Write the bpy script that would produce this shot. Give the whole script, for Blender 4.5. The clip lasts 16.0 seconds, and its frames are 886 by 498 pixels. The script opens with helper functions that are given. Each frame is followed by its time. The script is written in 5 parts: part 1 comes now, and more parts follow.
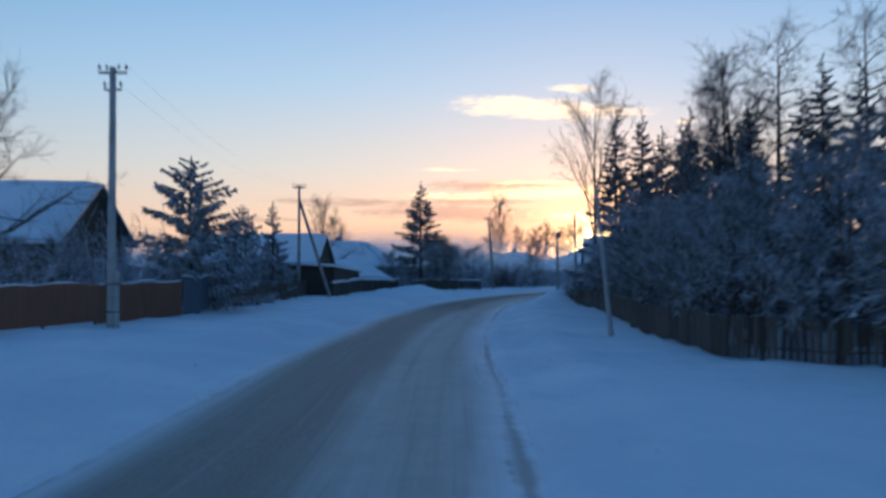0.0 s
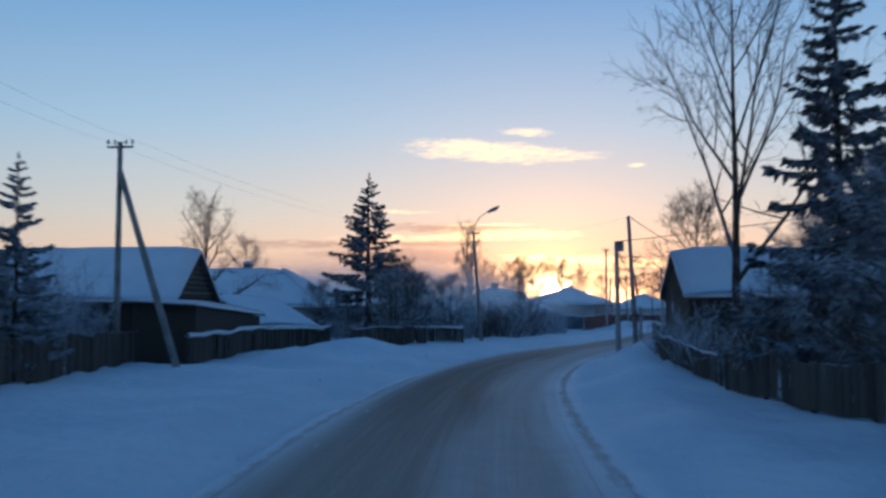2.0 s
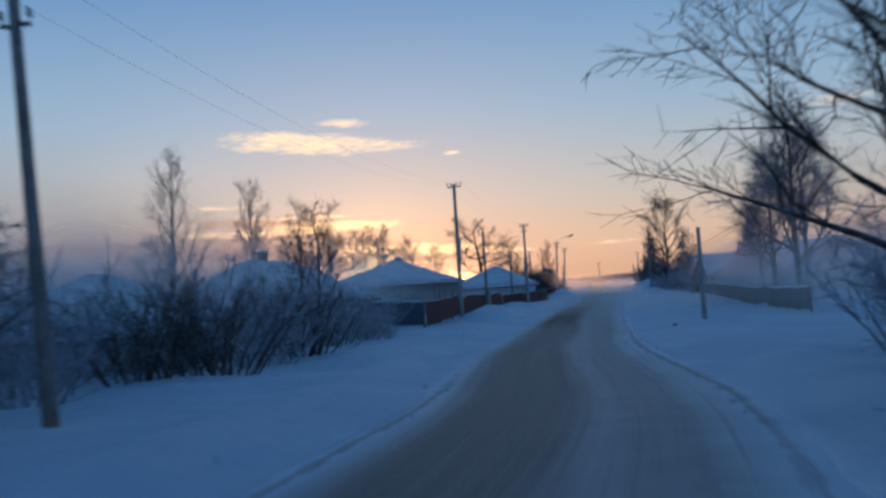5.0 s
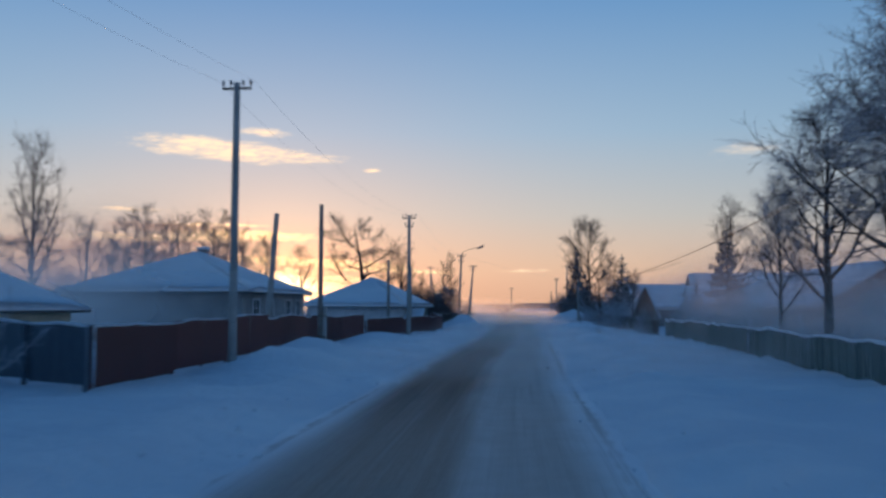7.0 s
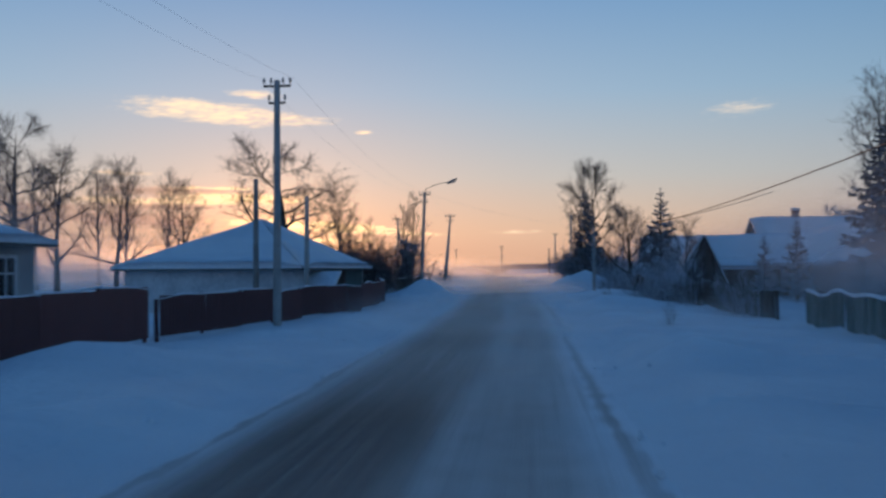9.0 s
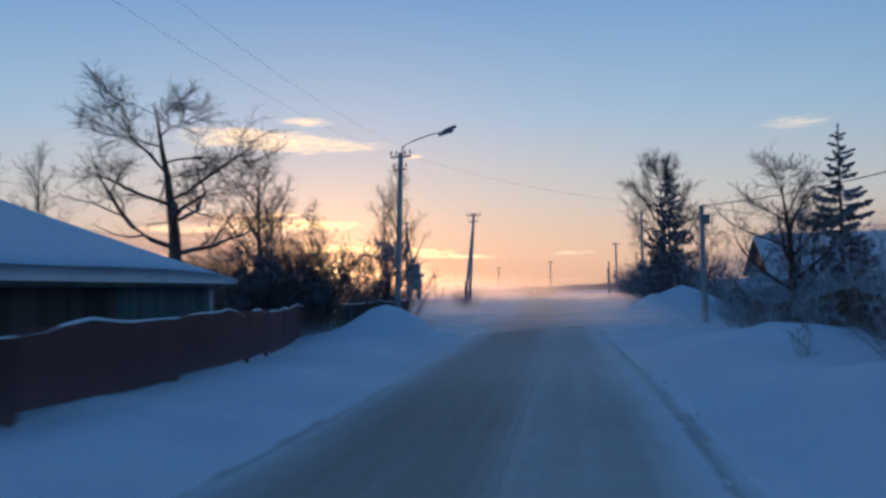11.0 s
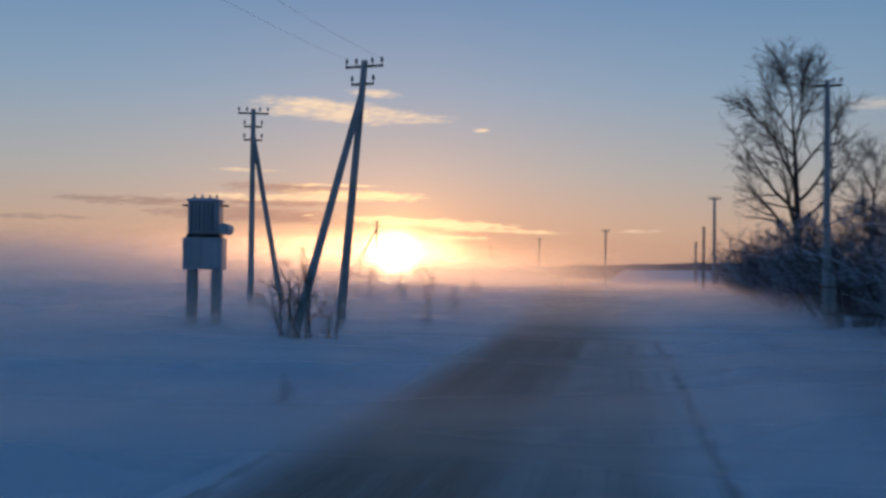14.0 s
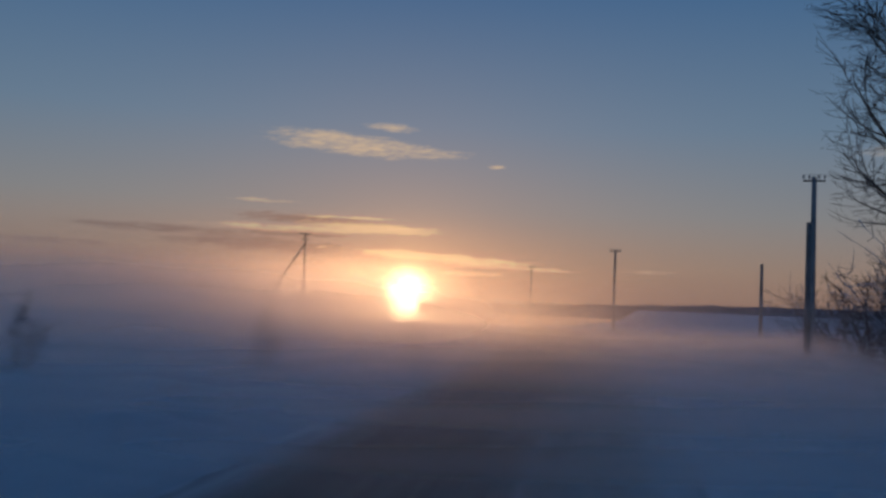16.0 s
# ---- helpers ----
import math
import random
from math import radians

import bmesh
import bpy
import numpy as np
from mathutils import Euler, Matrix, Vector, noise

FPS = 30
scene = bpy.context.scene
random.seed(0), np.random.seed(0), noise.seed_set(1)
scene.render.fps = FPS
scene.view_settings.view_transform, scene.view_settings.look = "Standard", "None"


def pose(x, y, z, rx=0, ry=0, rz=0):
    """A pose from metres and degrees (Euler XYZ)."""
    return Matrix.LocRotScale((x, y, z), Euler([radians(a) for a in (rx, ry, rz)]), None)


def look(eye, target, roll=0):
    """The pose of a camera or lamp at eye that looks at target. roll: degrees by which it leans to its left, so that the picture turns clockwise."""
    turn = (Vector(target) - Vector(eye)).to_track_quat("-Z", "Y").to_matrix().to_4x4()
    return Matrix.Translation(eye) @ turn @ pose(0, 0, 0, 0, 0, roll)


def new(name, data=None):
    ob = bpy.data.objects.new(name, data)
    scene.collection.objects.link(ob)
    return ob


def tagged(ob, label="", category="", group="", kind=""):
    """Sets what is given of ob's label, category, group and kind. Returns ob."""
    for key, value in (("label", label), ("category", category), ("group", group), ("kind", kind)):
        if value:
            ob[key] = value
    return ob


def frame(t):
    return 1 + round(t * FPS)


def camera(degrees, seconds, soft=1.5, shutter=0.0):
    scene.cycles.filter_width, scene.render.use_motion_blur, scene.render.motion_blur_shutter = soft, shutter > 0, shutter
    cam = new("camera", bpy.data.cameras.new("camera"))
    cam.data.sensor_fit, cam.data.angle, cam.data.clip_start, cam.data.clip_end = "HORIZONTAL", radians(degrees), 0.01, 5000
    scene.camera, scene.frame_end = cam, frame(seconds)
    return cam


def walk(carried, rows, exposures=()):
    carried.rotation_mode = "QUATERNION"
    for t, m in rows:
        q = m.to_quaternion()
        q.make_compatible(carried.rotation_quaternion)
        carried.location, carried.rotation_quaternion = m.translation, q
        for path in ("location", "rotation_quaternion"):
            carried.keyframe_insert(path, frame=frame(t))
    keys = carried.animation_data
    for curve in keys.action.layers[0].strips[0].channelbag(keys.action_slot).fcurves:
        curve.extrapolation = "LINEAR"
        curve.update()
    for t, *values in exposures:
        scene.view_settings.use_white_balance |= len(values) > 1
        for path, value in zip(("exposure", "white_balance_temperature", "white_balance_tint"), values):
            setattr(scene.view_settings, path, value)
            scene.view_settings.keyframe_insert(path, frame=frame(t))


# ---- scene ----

cam = camera(52.2, 16.0, soft=2.8, shutter=0.4)
PATH = [
    (0, (29.402, -86.627, 3.249), (28.514, -84.835, 3.277), 0.1),
    (0.5, (25.558, -79.841, 3.147), (24.678, -78.047, 3.076), -0.2),
    (1, (21.816, -72.994, 2.905), (21.042, -71.151, 2.967), 1.0),
    (1.5, (18.496, -65.953, 2.864), (17.715, -64.116, 2.989), 0.3),
    (2, (15.264, -58.864, 2.921), (14.468, -57.033, 3.042), 0.0),
    (2.5, (13.113, -51.961, 2.790), (12.395, -50.101, 2.938), 0.4),
    (3, (10.612, -45.092, 2.624), (9.940, -43.215, 2.785), -0.7),
    (3.5, (8.431, -38.413, 2.439), (7.833, -36.513, 2.620), 0.0),
    (4, (6.557, -31.874, 2.277), (6.104, -29.929, 2.373), -3.0),
    (4.2, (5.874, -29.265, 2.231), (5.432, -27.317, 2.316), -3.8),
    (6.3, (1.962, 1.519, 2.289), (1.636, 3.487, 2.438), -1.0),
    (6.5, (1.951, 4.409, 2.092), (1.654, 6.381, 2.254), -0.4),
    (7, (1.817, 12.204, 2.079), (1.581, 14.186, 2.207), 0.2),
    (7.5, (1.675, 20.272, 2.125), (1.317, 22.23, 2.317), -0.7),
    (8, (1.445, 28.442, 2.077), (1.226, 30.429, 2.143), -2.3),
    (8.2, (1.392, 31.474, 2.178), (1.214, 33.466, 2.218), -1.1),
    (10.3, (0.438, 62.178, 1.797), (0.138, 64.152, 1.915), 1.2),
    (10.5, (0.465, 65.25, 1.801), (0.173, 67.219, 1.992), 0.9),
    (11, (0.302, 72.812, 1.769), (-0.031, 74.782, 1.864), -1.2),
    (11.5, (0.151, 81.067, 1.864), (-0.177, 83.038, 1.962), 0.0),
    (12, (-0.012, 89.622, 1.92), (-0.279, 91.604, 1.915), -0.4),
    (12.5, (-0.255, 98.077, 2.005), (-0.666, 100.029, 2.156), 0.8),
    (13, (-0.547, 106.638, 2.123), (-0.916, 108.603, 2.18), -1.0),
    (13.5, (-0.845, 114.843, 2.13), (-1.236, 116.803, 2.219), -0.6),
    (14, (-0.966, 122.786, 2.151), (-1.439, 124.729, 2.189), 0.7),
    (14.5, (-1.077, 130.526, 2.164), (-1.695, 132.422, 2.311), 2.1),
    (15, (-1.531, 138.376, 2.072), (-2.167, 140.268, 2.201), 1.3),
    (15.5, (-2.231, 146.997, 2.04), (-2.795, 148.914, 2.119), 0.4),
    (16, (-2.658, 156.321, 1.888), (-3.16, 158.254, 2.003), 2.4),
]
EXPOSURES = [(0, 0.25, 6550, 8), (1.2, 0.2, 6600, 8), (2.5, 0.0, 6650, 8), (4.0, -0.25, 6500, 8), (6.5, -0.15, 6550, 8), (8.2, -0.25, 6550, 8), (11.0, -0.1, 6450, 9), (12.0, -0.2, 6500, 10), (13.0, -0.35, 6550, 10), (14.0, -0.6, 6400, 10), (15.0, -1.03, 6250, 10), (16.0, -1.45, 6100, 10)]
walk(cam, [(t, look(eye, target, roll)) for t, eye, target, roll in PATH], EXPOSURES)
scene.cycles.transparent_max_bounces = 128

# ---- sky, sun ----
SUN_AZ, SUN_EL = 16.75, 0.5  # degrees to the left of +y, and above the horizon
DISC_EL = 0.05  # where the reddened disc is drawn, set below the lamp's sun to lower its glow
SUN_DIR = Vector((-math.sin(radians(SUN_AZ)) * math.cos(radians(SUN_EL)), math.cos(radians(SUN_AZ)) * math.cos(radians(SUN_EL)), math.sin(radians(SUN_EL))))


class Nodes:
    """A short way to write node trees."""

    def __init__(self, tree):
        self.tree = tree
        tree.nodes.clear()

    def add(self, kind, inputs=(), out=0, **props):
        node = self.tree.nodes.new(kind)
        for key, value in props.items():
            if key == "operation":
                node.operation = value
            elif key == "blend_type":
                node.blend_type = value
            elif key == "data_type":
                node.data_type = value
            elif key == "noise_dimensions":
                node.noise_dimensions = value
            elif key == "interpolation_type":
                node.interpolation_type = value
            elif key == "attribute_name":
                node.attribute_name = value
            elif key == "clamp":
                node.use_clamp = value
        for slot, value in (inputs.items() if isinstance(inputs, dict) else enumerate(inputs)):
            if isinstance(value, bpy.types.NodeSocket):
                self.tree.links.new(value, node.inputs[slot])
            elif value is not None:
                node.inputs[slot].default_value = value
        return node.outputs[out] if len(node.outputs) else None

    def math(self, operation, a, b=None, c=None, clamp=False):
        return self.add("ShaderNodeMath", [a, b, c], operation=operation, clamp=clamp)

    def step(self, value, low, high, to_low=0.0, to_high=1.0, kind="SMOOTHSTEP"):
        return self.add("ShaderNodeMapRange", {0: value, 1: low, 2: high, 3: to_low, 4: to_high}, interpolation_type=kind)

    def mix(self, factor, a, b, blend_type="MIX"):
        return self.add("ShaderNodeMix", {0: factor, 6: a, 7: b}, out=2, data_type="RGBA", blend_type=blend_type)

    def ramp(self, value, stops):
        node = self.tree.nodes.new("ShaderNodeValToRGB")
        self.tree.links.new(value, node.inputs[0])
        ramp = node.color_ramp
        while len(ramp.elements) < len(stops):
            ramp.elements.new(0.5)
        for element, (place, colour) in zip(ramp.elements, stops):
            element.position, element.color = place, (*colour, 1.0)
        return node.outputs[0]

    def noise(self, vector, scale, detail=4.0, roughness=0.55, out=0):
        return self.add("ShaderNodeTexNoise", {"Vector": vector, "Scale": scale, "Detail": detail, "Roughness": roughness}, out=out)


def build_world():
    world = bpy.data.worlds.new("winter_sky")
    scene.world = world
    world.use_nodes = True
    n = Nodes(world.node_tree)
    way = n.add("ShaderNodeTexCoord", out=0)
    split = n.tree.nodes.new("ShaderNodeSeparateXYZ")
    n.tree.links.new(way, split.inputs[0])
    x, y, z = split.outputs
    up = n.math("MAXIMUM", z, 0.0)
    # clear sky towards the sun and away from it
    warm = n.ramp(up, [(0.0, (0.80, 0.47, 0.31)), (0.04, (0.74, 0.54, 0.41)), (0.10, (0.52, 0.55, 0.57)), (0.19, (0.30, 0.48, 0.68)), (0.32, (0.125, 0.32, 0.62)), (0.55, (0.040, 0.16, 0.40)), (1.0, (0.012, 0.075, 0.24))])
    cool = n.ramp(up, [(0.0, (0.34, 0.31, 0.39)), (0.08, (0.27, 0.32, 0.44)), (0.18, (0.14, 0.28, 0.46)), (0.35, (0.065, 0.20, 0.42)), (0.6, (0.025, 0.125, 0.33)), (1.0, (0.012, 0.075, 0.24))])
    flat = n.math("SQRT", n.math("ADD", n.math("MULTIPLY", x, x), n.math("ADD", n.math("MULTIPLY", y, y), 1e-5)))
    side = n.math("DIVIDE", n.math("ADD", n.math("MULTIPLY", x, SUN_DIR.x), n.math("MULTIPLY", y, SUN_DIR.y)), flat)
    colour = n.mix(n.step(side, 0.45, 1.0), cool, warm)
    # directions in degrees
    azimuth = n.math("DEGREES", n.math("ARCTAN2", n.math("MULTIPLY", x, -1.0), y))
    height = n.math("DEGREES", n.math("ARCSINE", z))
    spread = n.add("ShaderNodeCombineXYZ", [n.math("MULTIPLY", azimuth, 0.42), n.math("MULTIPLY", n.math("ADD", height, n.math("MULTIPLY", azimuth, 0.035)), 1.9), 0.0])
    rough = n.noise(spread, 1.0, 6.0, 0.6)
    fine = n.noise(spread, 3.1, 5.0, 0.6)
    wave = n.math("ADD", n.math("MULTIPLY", n.math("SUBTRACT", rough, 0.5), 3.2), n.math("MULTIPLY", n.math("SUBTRACT", fine, 0.5), 2.6))

    def cloud(az, el, wide, tall, tilt, soft, rise=0.9):
        a = n.math("DIVIDE", n.math("SUBTRACT", azimuth, az), wide)
        lean = n.math("MULTIPLY", n.math("SUBTRACT", azimuth, az), tilt)
        e = n.math("DIVIDE", n.math("SUBTRACT", n.math("ADD", height, lean), el), tall)
        r = n.math("ADD", n.math("MULTIPLY", a, a), n.math("MULTIPLY", e, e))
        return n.step(n.math("ADD", n.math("SUBTRACT", 1.0, r), n.math("MULTIPLY", wave, rise)), 0.0, soft)

    bright = None
    for shape in ((20.0, 9.5, 7.0, 0.72, -0.045, 1.5, 0.6), (21.9, 9.95, 4.6, 0.55, -0.03, 1.6, 0.6), (18.2, 10.8, 1.9, 0.32, -0.05, 1.8, 0.6), (11.3, 8.6, 0.7, 0.16, 0.0, 1.6), (-12.0, 9.5, 2.2, 0.6, 0.10, 2.4), (19.3, 4.4, 5.2, 0.42, -0.03, 1.2, 0.7), (23.5, 4.15, 7.5, 0.28, 0.0, 1.4, 0.7), (20.5, 5.0, 4.5, 0.12, 0.0, 1.6), (15.2, 2.75, 6.6, 0.36, -0.04, 0.9), (10.5, 2.3, 5.0, 0.18, -0.03, 1.4), (12.8, 1.8, 2.5, 0.16, 0.0, 1.4), (1.5, 2.3, 2.0, 0.14, 0.0, 1.8), (26.0, 5.8, 2.2, 0.16, 0.0, 1.8)):
        one = cloud(*shape)
        bright = one if bright is None else n.math("MAXIMUM", bright, one)
    dim = None
    for shape in ((23.0, 4.75, 5.4, 0.40, -0.02, 1.0, 0.7), (25.5, 3.05, 8.0, 0.58, -0.03, 1.0, 0.7), (31.5, 3.7, 7.0, 0.34, -0.02, 1.2, 0.7), (24.5, 3.85, 5.0, 0.34, 0.0, 1.2, 0.7), (39.0, 2.6, 5.0, 0.2, 0.0, 1.6)):
        one = cloud(*shape)
        dim = one if dim is None else n.math("MAXIMUM", dim, one)
    colour = n.mix(n.math("MULTIPLY", dim, 0.85), colour, (0.38, 0.30, 0.30, 1.0))
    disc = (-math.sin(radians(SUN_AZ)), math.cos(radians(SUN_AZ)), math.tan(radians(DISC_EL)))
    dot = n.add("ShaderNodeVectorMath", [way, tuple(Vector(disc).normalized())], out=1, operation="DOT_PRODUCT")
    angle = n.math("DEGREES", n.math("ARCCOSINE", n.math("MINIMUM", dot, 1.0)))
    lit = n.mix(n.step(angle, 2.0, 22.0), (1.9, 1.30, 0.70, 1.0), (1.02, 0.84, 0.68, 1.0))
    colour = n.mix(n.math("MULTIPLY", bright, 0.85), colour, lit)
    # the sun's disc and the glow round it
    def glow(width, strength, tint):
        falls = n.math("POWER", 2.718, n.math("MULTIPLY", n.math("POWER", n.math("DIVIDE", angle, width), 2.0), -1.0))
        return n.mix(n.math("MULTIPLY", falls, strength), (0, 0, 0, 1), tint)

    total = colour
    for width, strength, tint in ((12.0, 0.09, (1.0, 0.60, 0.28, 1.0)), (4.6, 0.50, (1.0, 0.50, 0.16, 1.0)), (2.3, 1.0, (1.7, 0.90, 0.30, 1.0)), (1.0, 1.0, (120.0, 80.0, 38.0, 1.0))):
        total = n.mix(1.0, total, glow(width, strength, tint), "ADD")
    sky = n.tree.nodes.new("ShaderNodeTexSky")
    sky.sky_type, sky.sun_disc = "NISHITA", False
    sky.sun_elevation, sky.sun_rotation = radians(SUN_EL), radians(-SUN_AZ)
    sky.air_density, sky.dust_density = 1.2, 2.0
    back = n.add("ShaderNodeBackground", {0: total, 1: 1.0})
    day = n.add("ShaderNodeBackground", {0: sky.outputs[0], 1: 0.05})
    both = n.add("ShaderNodeAddShader", [back, day])
    n.add("ShaderNodeOutputWorld", [both])


build_world()
sun = new("sun", bpy.data.lights.new("sun", "SUN"))
sun.data.energy, sun.data.angle, sun.data.color = 1.6, radians(0.6), (1.0, 0.46, 0.18)
sun.matrix_world = look(SUN_DIR * 100, (0, 0, 0))


# ---- materials ----
def material(name, build, roughness=0.8, metal=0.0, specular=0.3):
    mat = bpy.data.materials.new(name)
    mat.use_nodes = True
    n = Nodes(mat.node_tree)
    found = build(n)
    colour, bump = found if isinstance(found, tuple) else (found, None)
    inputs = {"Base Color": colour, "Roughness": roughness, "Metallic": metal, "Specular IOR Level": specular}
    if bump is not None:
        height, strength, distance = bump
        inputs["Normal"] = n.add("ShaderNodeBump", {"Height": height, "Strength": strength, "Distance": distance})
    n.add("ShaderNodeOutputMaterial", [n.add("ShaderNodeBsdfPrincipled", inputs)])
    return mat


def place(n):
    return n.add("ShaderNodeNewGeometry", out=0)


def upward(n):
    """How far a surface faces up, -1 to 1."""
    split = n.tree.nodes.new("ShaderNodeSeparateXYZ")
    n.tree.links.new(n.add("ShaderNodeNewGeometry", out=1), split.inputs[0])
    return split.outputs[2]


def two_tone(dark, light, coarse, fine, bump=0.3, distance=0.01, low=0.35, high=0.65):
    def build(n):
        big, small = n.noise(place(n), coarse, 3.0), n.noise(place(n), fine, 4.0)
        both = n.math("ADD", n.math("MULTIPLY", big, 0.6), n.math("MULTIPLY", small, 0.4))
        return n.mix(n.step(both, low, high), (*dark, 1), (*light, 1)), (small, bump, distance)

    return build


def snow_build(n):
    big, mid, small = n.noise(place(n), 0.25, 3.0), n.noise(place(n), 2.2, 4.0), n.noise(place(n), 28.0, 3.0)
    colour = n.mix(n.step(big, 0.35, 0.68), (0.74, 0.78, 0.83, 1), (0.86, 0.88, 0.90, 1))
    colour = n.mix(n.step(n.math("MULTIPLY", mid, small), 0.32, 0.45, 0.0, 0.22), colour, (0.58, 0.60, 0.62, 1))
    relief = n.math("ADD", n.math("MULTIPLY", mid, 1.0), n.math("MULTIPLY", small, 0.16))
    return colour, (relief, 0.8, 0.16)


def road_build(n):
    uv = n.add("ShaderNodeUVMap")
    split = n.tree.nodes.new("ShaderNodeSeparateXYZ")
    n.tree.links.new(uv, split.inputs[0])
    across, along = split.outputs[0], split.outputs[1]
    long_way = n.add("ShaderNodeCombineXYZ", [n.math("MULTIPLY", across, 2.4), n.math("MULTIPLY", along, 0.05), 0.0])
    streak = n.noise(long_way, 1.0, 5.0, 0.6)
    drift = n.noise(n.add("ShaderNodeCombineXYZ", [n.math("MULTIPLY", across, 0.5), n.math("MULTIPLY", along, 0.06), 3.0]), 1.0, 3.0)
    grain = n.noise(place(n), 24.0, 3.0)
    clump = n.noise(place(n), 1.6, 4.0)

    def band(centre, half, soft):
        return n.step(n.math("ABSOLUTE", n.math("SUBTRACT", n.math("ADD", across, n.math("MULTIPLY", n.math("SUBTRACT", drift, 0.5), 1.2)), centre)), half, half + soft, 1.0, 0.0)

    worn = n.math("MAXIMUM", band(-1.15, 0.75, 1.3), n.math("MULTIPLY", band(1.1, 0.3, 1.0), 0.42))
    worn = n.math("ADD", n.math("MULTIPLY", worn, 0.8), n.math("MULTIPLY", n.math("SUBTRACT", streak, 0.5), 0.55))
    worn = n.math("ADD", worn, n.math("MULTIPLY", n.math("SUBTRACT", clump, 0.5), 0.25))
    far_out = n.math("ADD", n.math("ABSOLUTE", across), n.math("MULTIPLY", n.math("SUBTRACT", drift, 0.5), 1.1))
    worn = n.math("MULTIPLY", n.step(worn, -0.05, 0.95), n.step(far_out, 1.5, 2.9, 1.0, 0.0))
    big, mid, small = n.noise(place(n), 0.25, 3.0), n.noise(place(n), 2.2, 4.0), n.noise(place(n), 28.0, 3.0)
    snow = n.mix(n.step(big, 0.35, 0.68), (0.74, 0.78, 0.83, 1), (0.86, 0.88, 0.90, 1))
    packed = n.mix(n.step(clump, 0.3, 0.7), (0.50, 0.47, 0.44, 1), (0.62, 0.60, 0.58, 1))
    packed = n.mix(n.step(far_out, 1.5, 2.7), packed, snow)
    bare = n.mix(n.step(grain, 0.35, 0.65), (0.15, 0.126, 0.10, 1), (0.26, 0.225, 0.18, 1))
    # a stretch of the lane worn down to the wet asphalt
    stretch = n.step(n.math("ABSOLUTE", n.math("SUBTRACT", along, 176.0)), 8.0, 22.0, 1.0, 0.0)
    wet = n.math("MULTIPLY", n.math("MULTIPLY", stretch, band(-1.0, 0.45, 0.9)), n.step(streak, 0.25, 0.55, 0.6, 1.0))
    # a crack along the packed snow's edges, with the bank step's shadow painted in
    line = n.math("ABSOLUTE", n.math("SUBTRACT", n.math("ABSOLUTE", n.math("ADD", across, n.math("MULTIPLY", n.math("SUBTRACT", drift, 0.5), 0.5))), 2.42))
    crack_shade = n.math("MULTIPLY", n.step(n.math("ADD", line, n.math("MULTIPLY", n.math("SUBTRACT", clump, 0.5), 0.35)), 0.02, 0.16, 1.0, 0.0), n.step(streak, 0.36, 0.6, 0.0, 0.62))
    colour = n.mix(n.math("MAXIMUM", n.math("MULTIPLY", worn, 0.92), crack_shade), packed, bare)
    for middle, near, far, most in ((103.0, 8.0, 22.0, 0.75), (305.0, 20.0, 45.0, 0.7)):
        other = n.step(n.math("ABSOLUTE", n.math("SUBTRACT", along, middle)), near, far, most, 0.0)
        wet = n.math("MAXIMUM", wet, n.math("MULTIPLY", n.math("MULTIPLY", other, band(-0.7, 0.7, 1.2)), n.step(streak, 0.25, 0.6, 0.35, 1.0)))
    colour = n.mix(wet, colour, (0.045, 0.041, 0.037, 1))
    # fine lines that tyres drew along the road
    thread = n.noise(n.add("ShaderNodeCombineXYZ", [n.math("MULTIPLY", across, 6.5), n.math("MULTIPLY", along, 0.07), 7.0]), 1.0, 4.0, 0.65)
    inside = n.step(far_out, 2.0, 2.9, 1.0, 0.0)
    colour = n.mix(n.math("MULTIPLY", n.step(thread, 0.50, 0.75, 0.0, 0.38), inside), colour, (0.20, 0.18, 0.155, 1))
    colour = n.mix(n.math("MULTIPLY", n.step(thread, 0.48, 0.25, 0.0, 0.16), inside), colour, (0.66, 0.66, 0.66, 1))
    return colour, (n.math("ADD", n.math("MULTIPLY", mid, 0.8), n.math("ADD", n.math("MULTIPLY", streak, 1.0), n.math("ADD", n.math("MULTIPLY", thread, 0.6), n.math("MULTIPLY", grain, 0.2)))), 0.6, 0.07)


def frosted(bark, frost, amount, scale=3.0):
    """Bark or needles with rime that thickens on the upper sides."""

    def build(n):
        patch = n.noise(place(n), scale, 4.0)
        tint = n.mix(n.noise(place(n), 11.0, 2.0), (*bark, 1), (*(c * 0.55 for c in bark), 1))
        cover = n.math("ADD", n.math("MULTIPLY", upward(n), 0.30), n.math("ADD", n.math("SUBTRACT", patch, 0.5), amount))
        return n.mix(n.step(cover, 0.0, 0.75), tint, (*frost, 1))

    return build


def boards(dark, light, axis_scale):
    """Weathered wood: each piece its own shade, with grain along z."""

    def build(n):
        own = n.add("ShaderNodeObjectInfo", out=5)
        stretched = n.add("ShaderNodeVectorMath", [place(n), axis_scale], operation="MULTIPLY")
        grain = n.noise(stretched, 9.0, 5.0)
        both = n.math("ADD", n.math("MULTIPLY", own, 0.5), n.math("MULTIPLY", grain, 0.5))
        colour = n.mix(n.step(both, 0.2, 0.8), (*dark, 1), (*light, 1))
        rime = n.step(n.math("ADD", upward(n), n.noise(place(n), 4.0, 3.0)), 1.0, 1.4)
        return n.mix(rime, colour, (0.72, 0.75, 0.80, 1)), (grain, 0.4, 0.004)

    return build


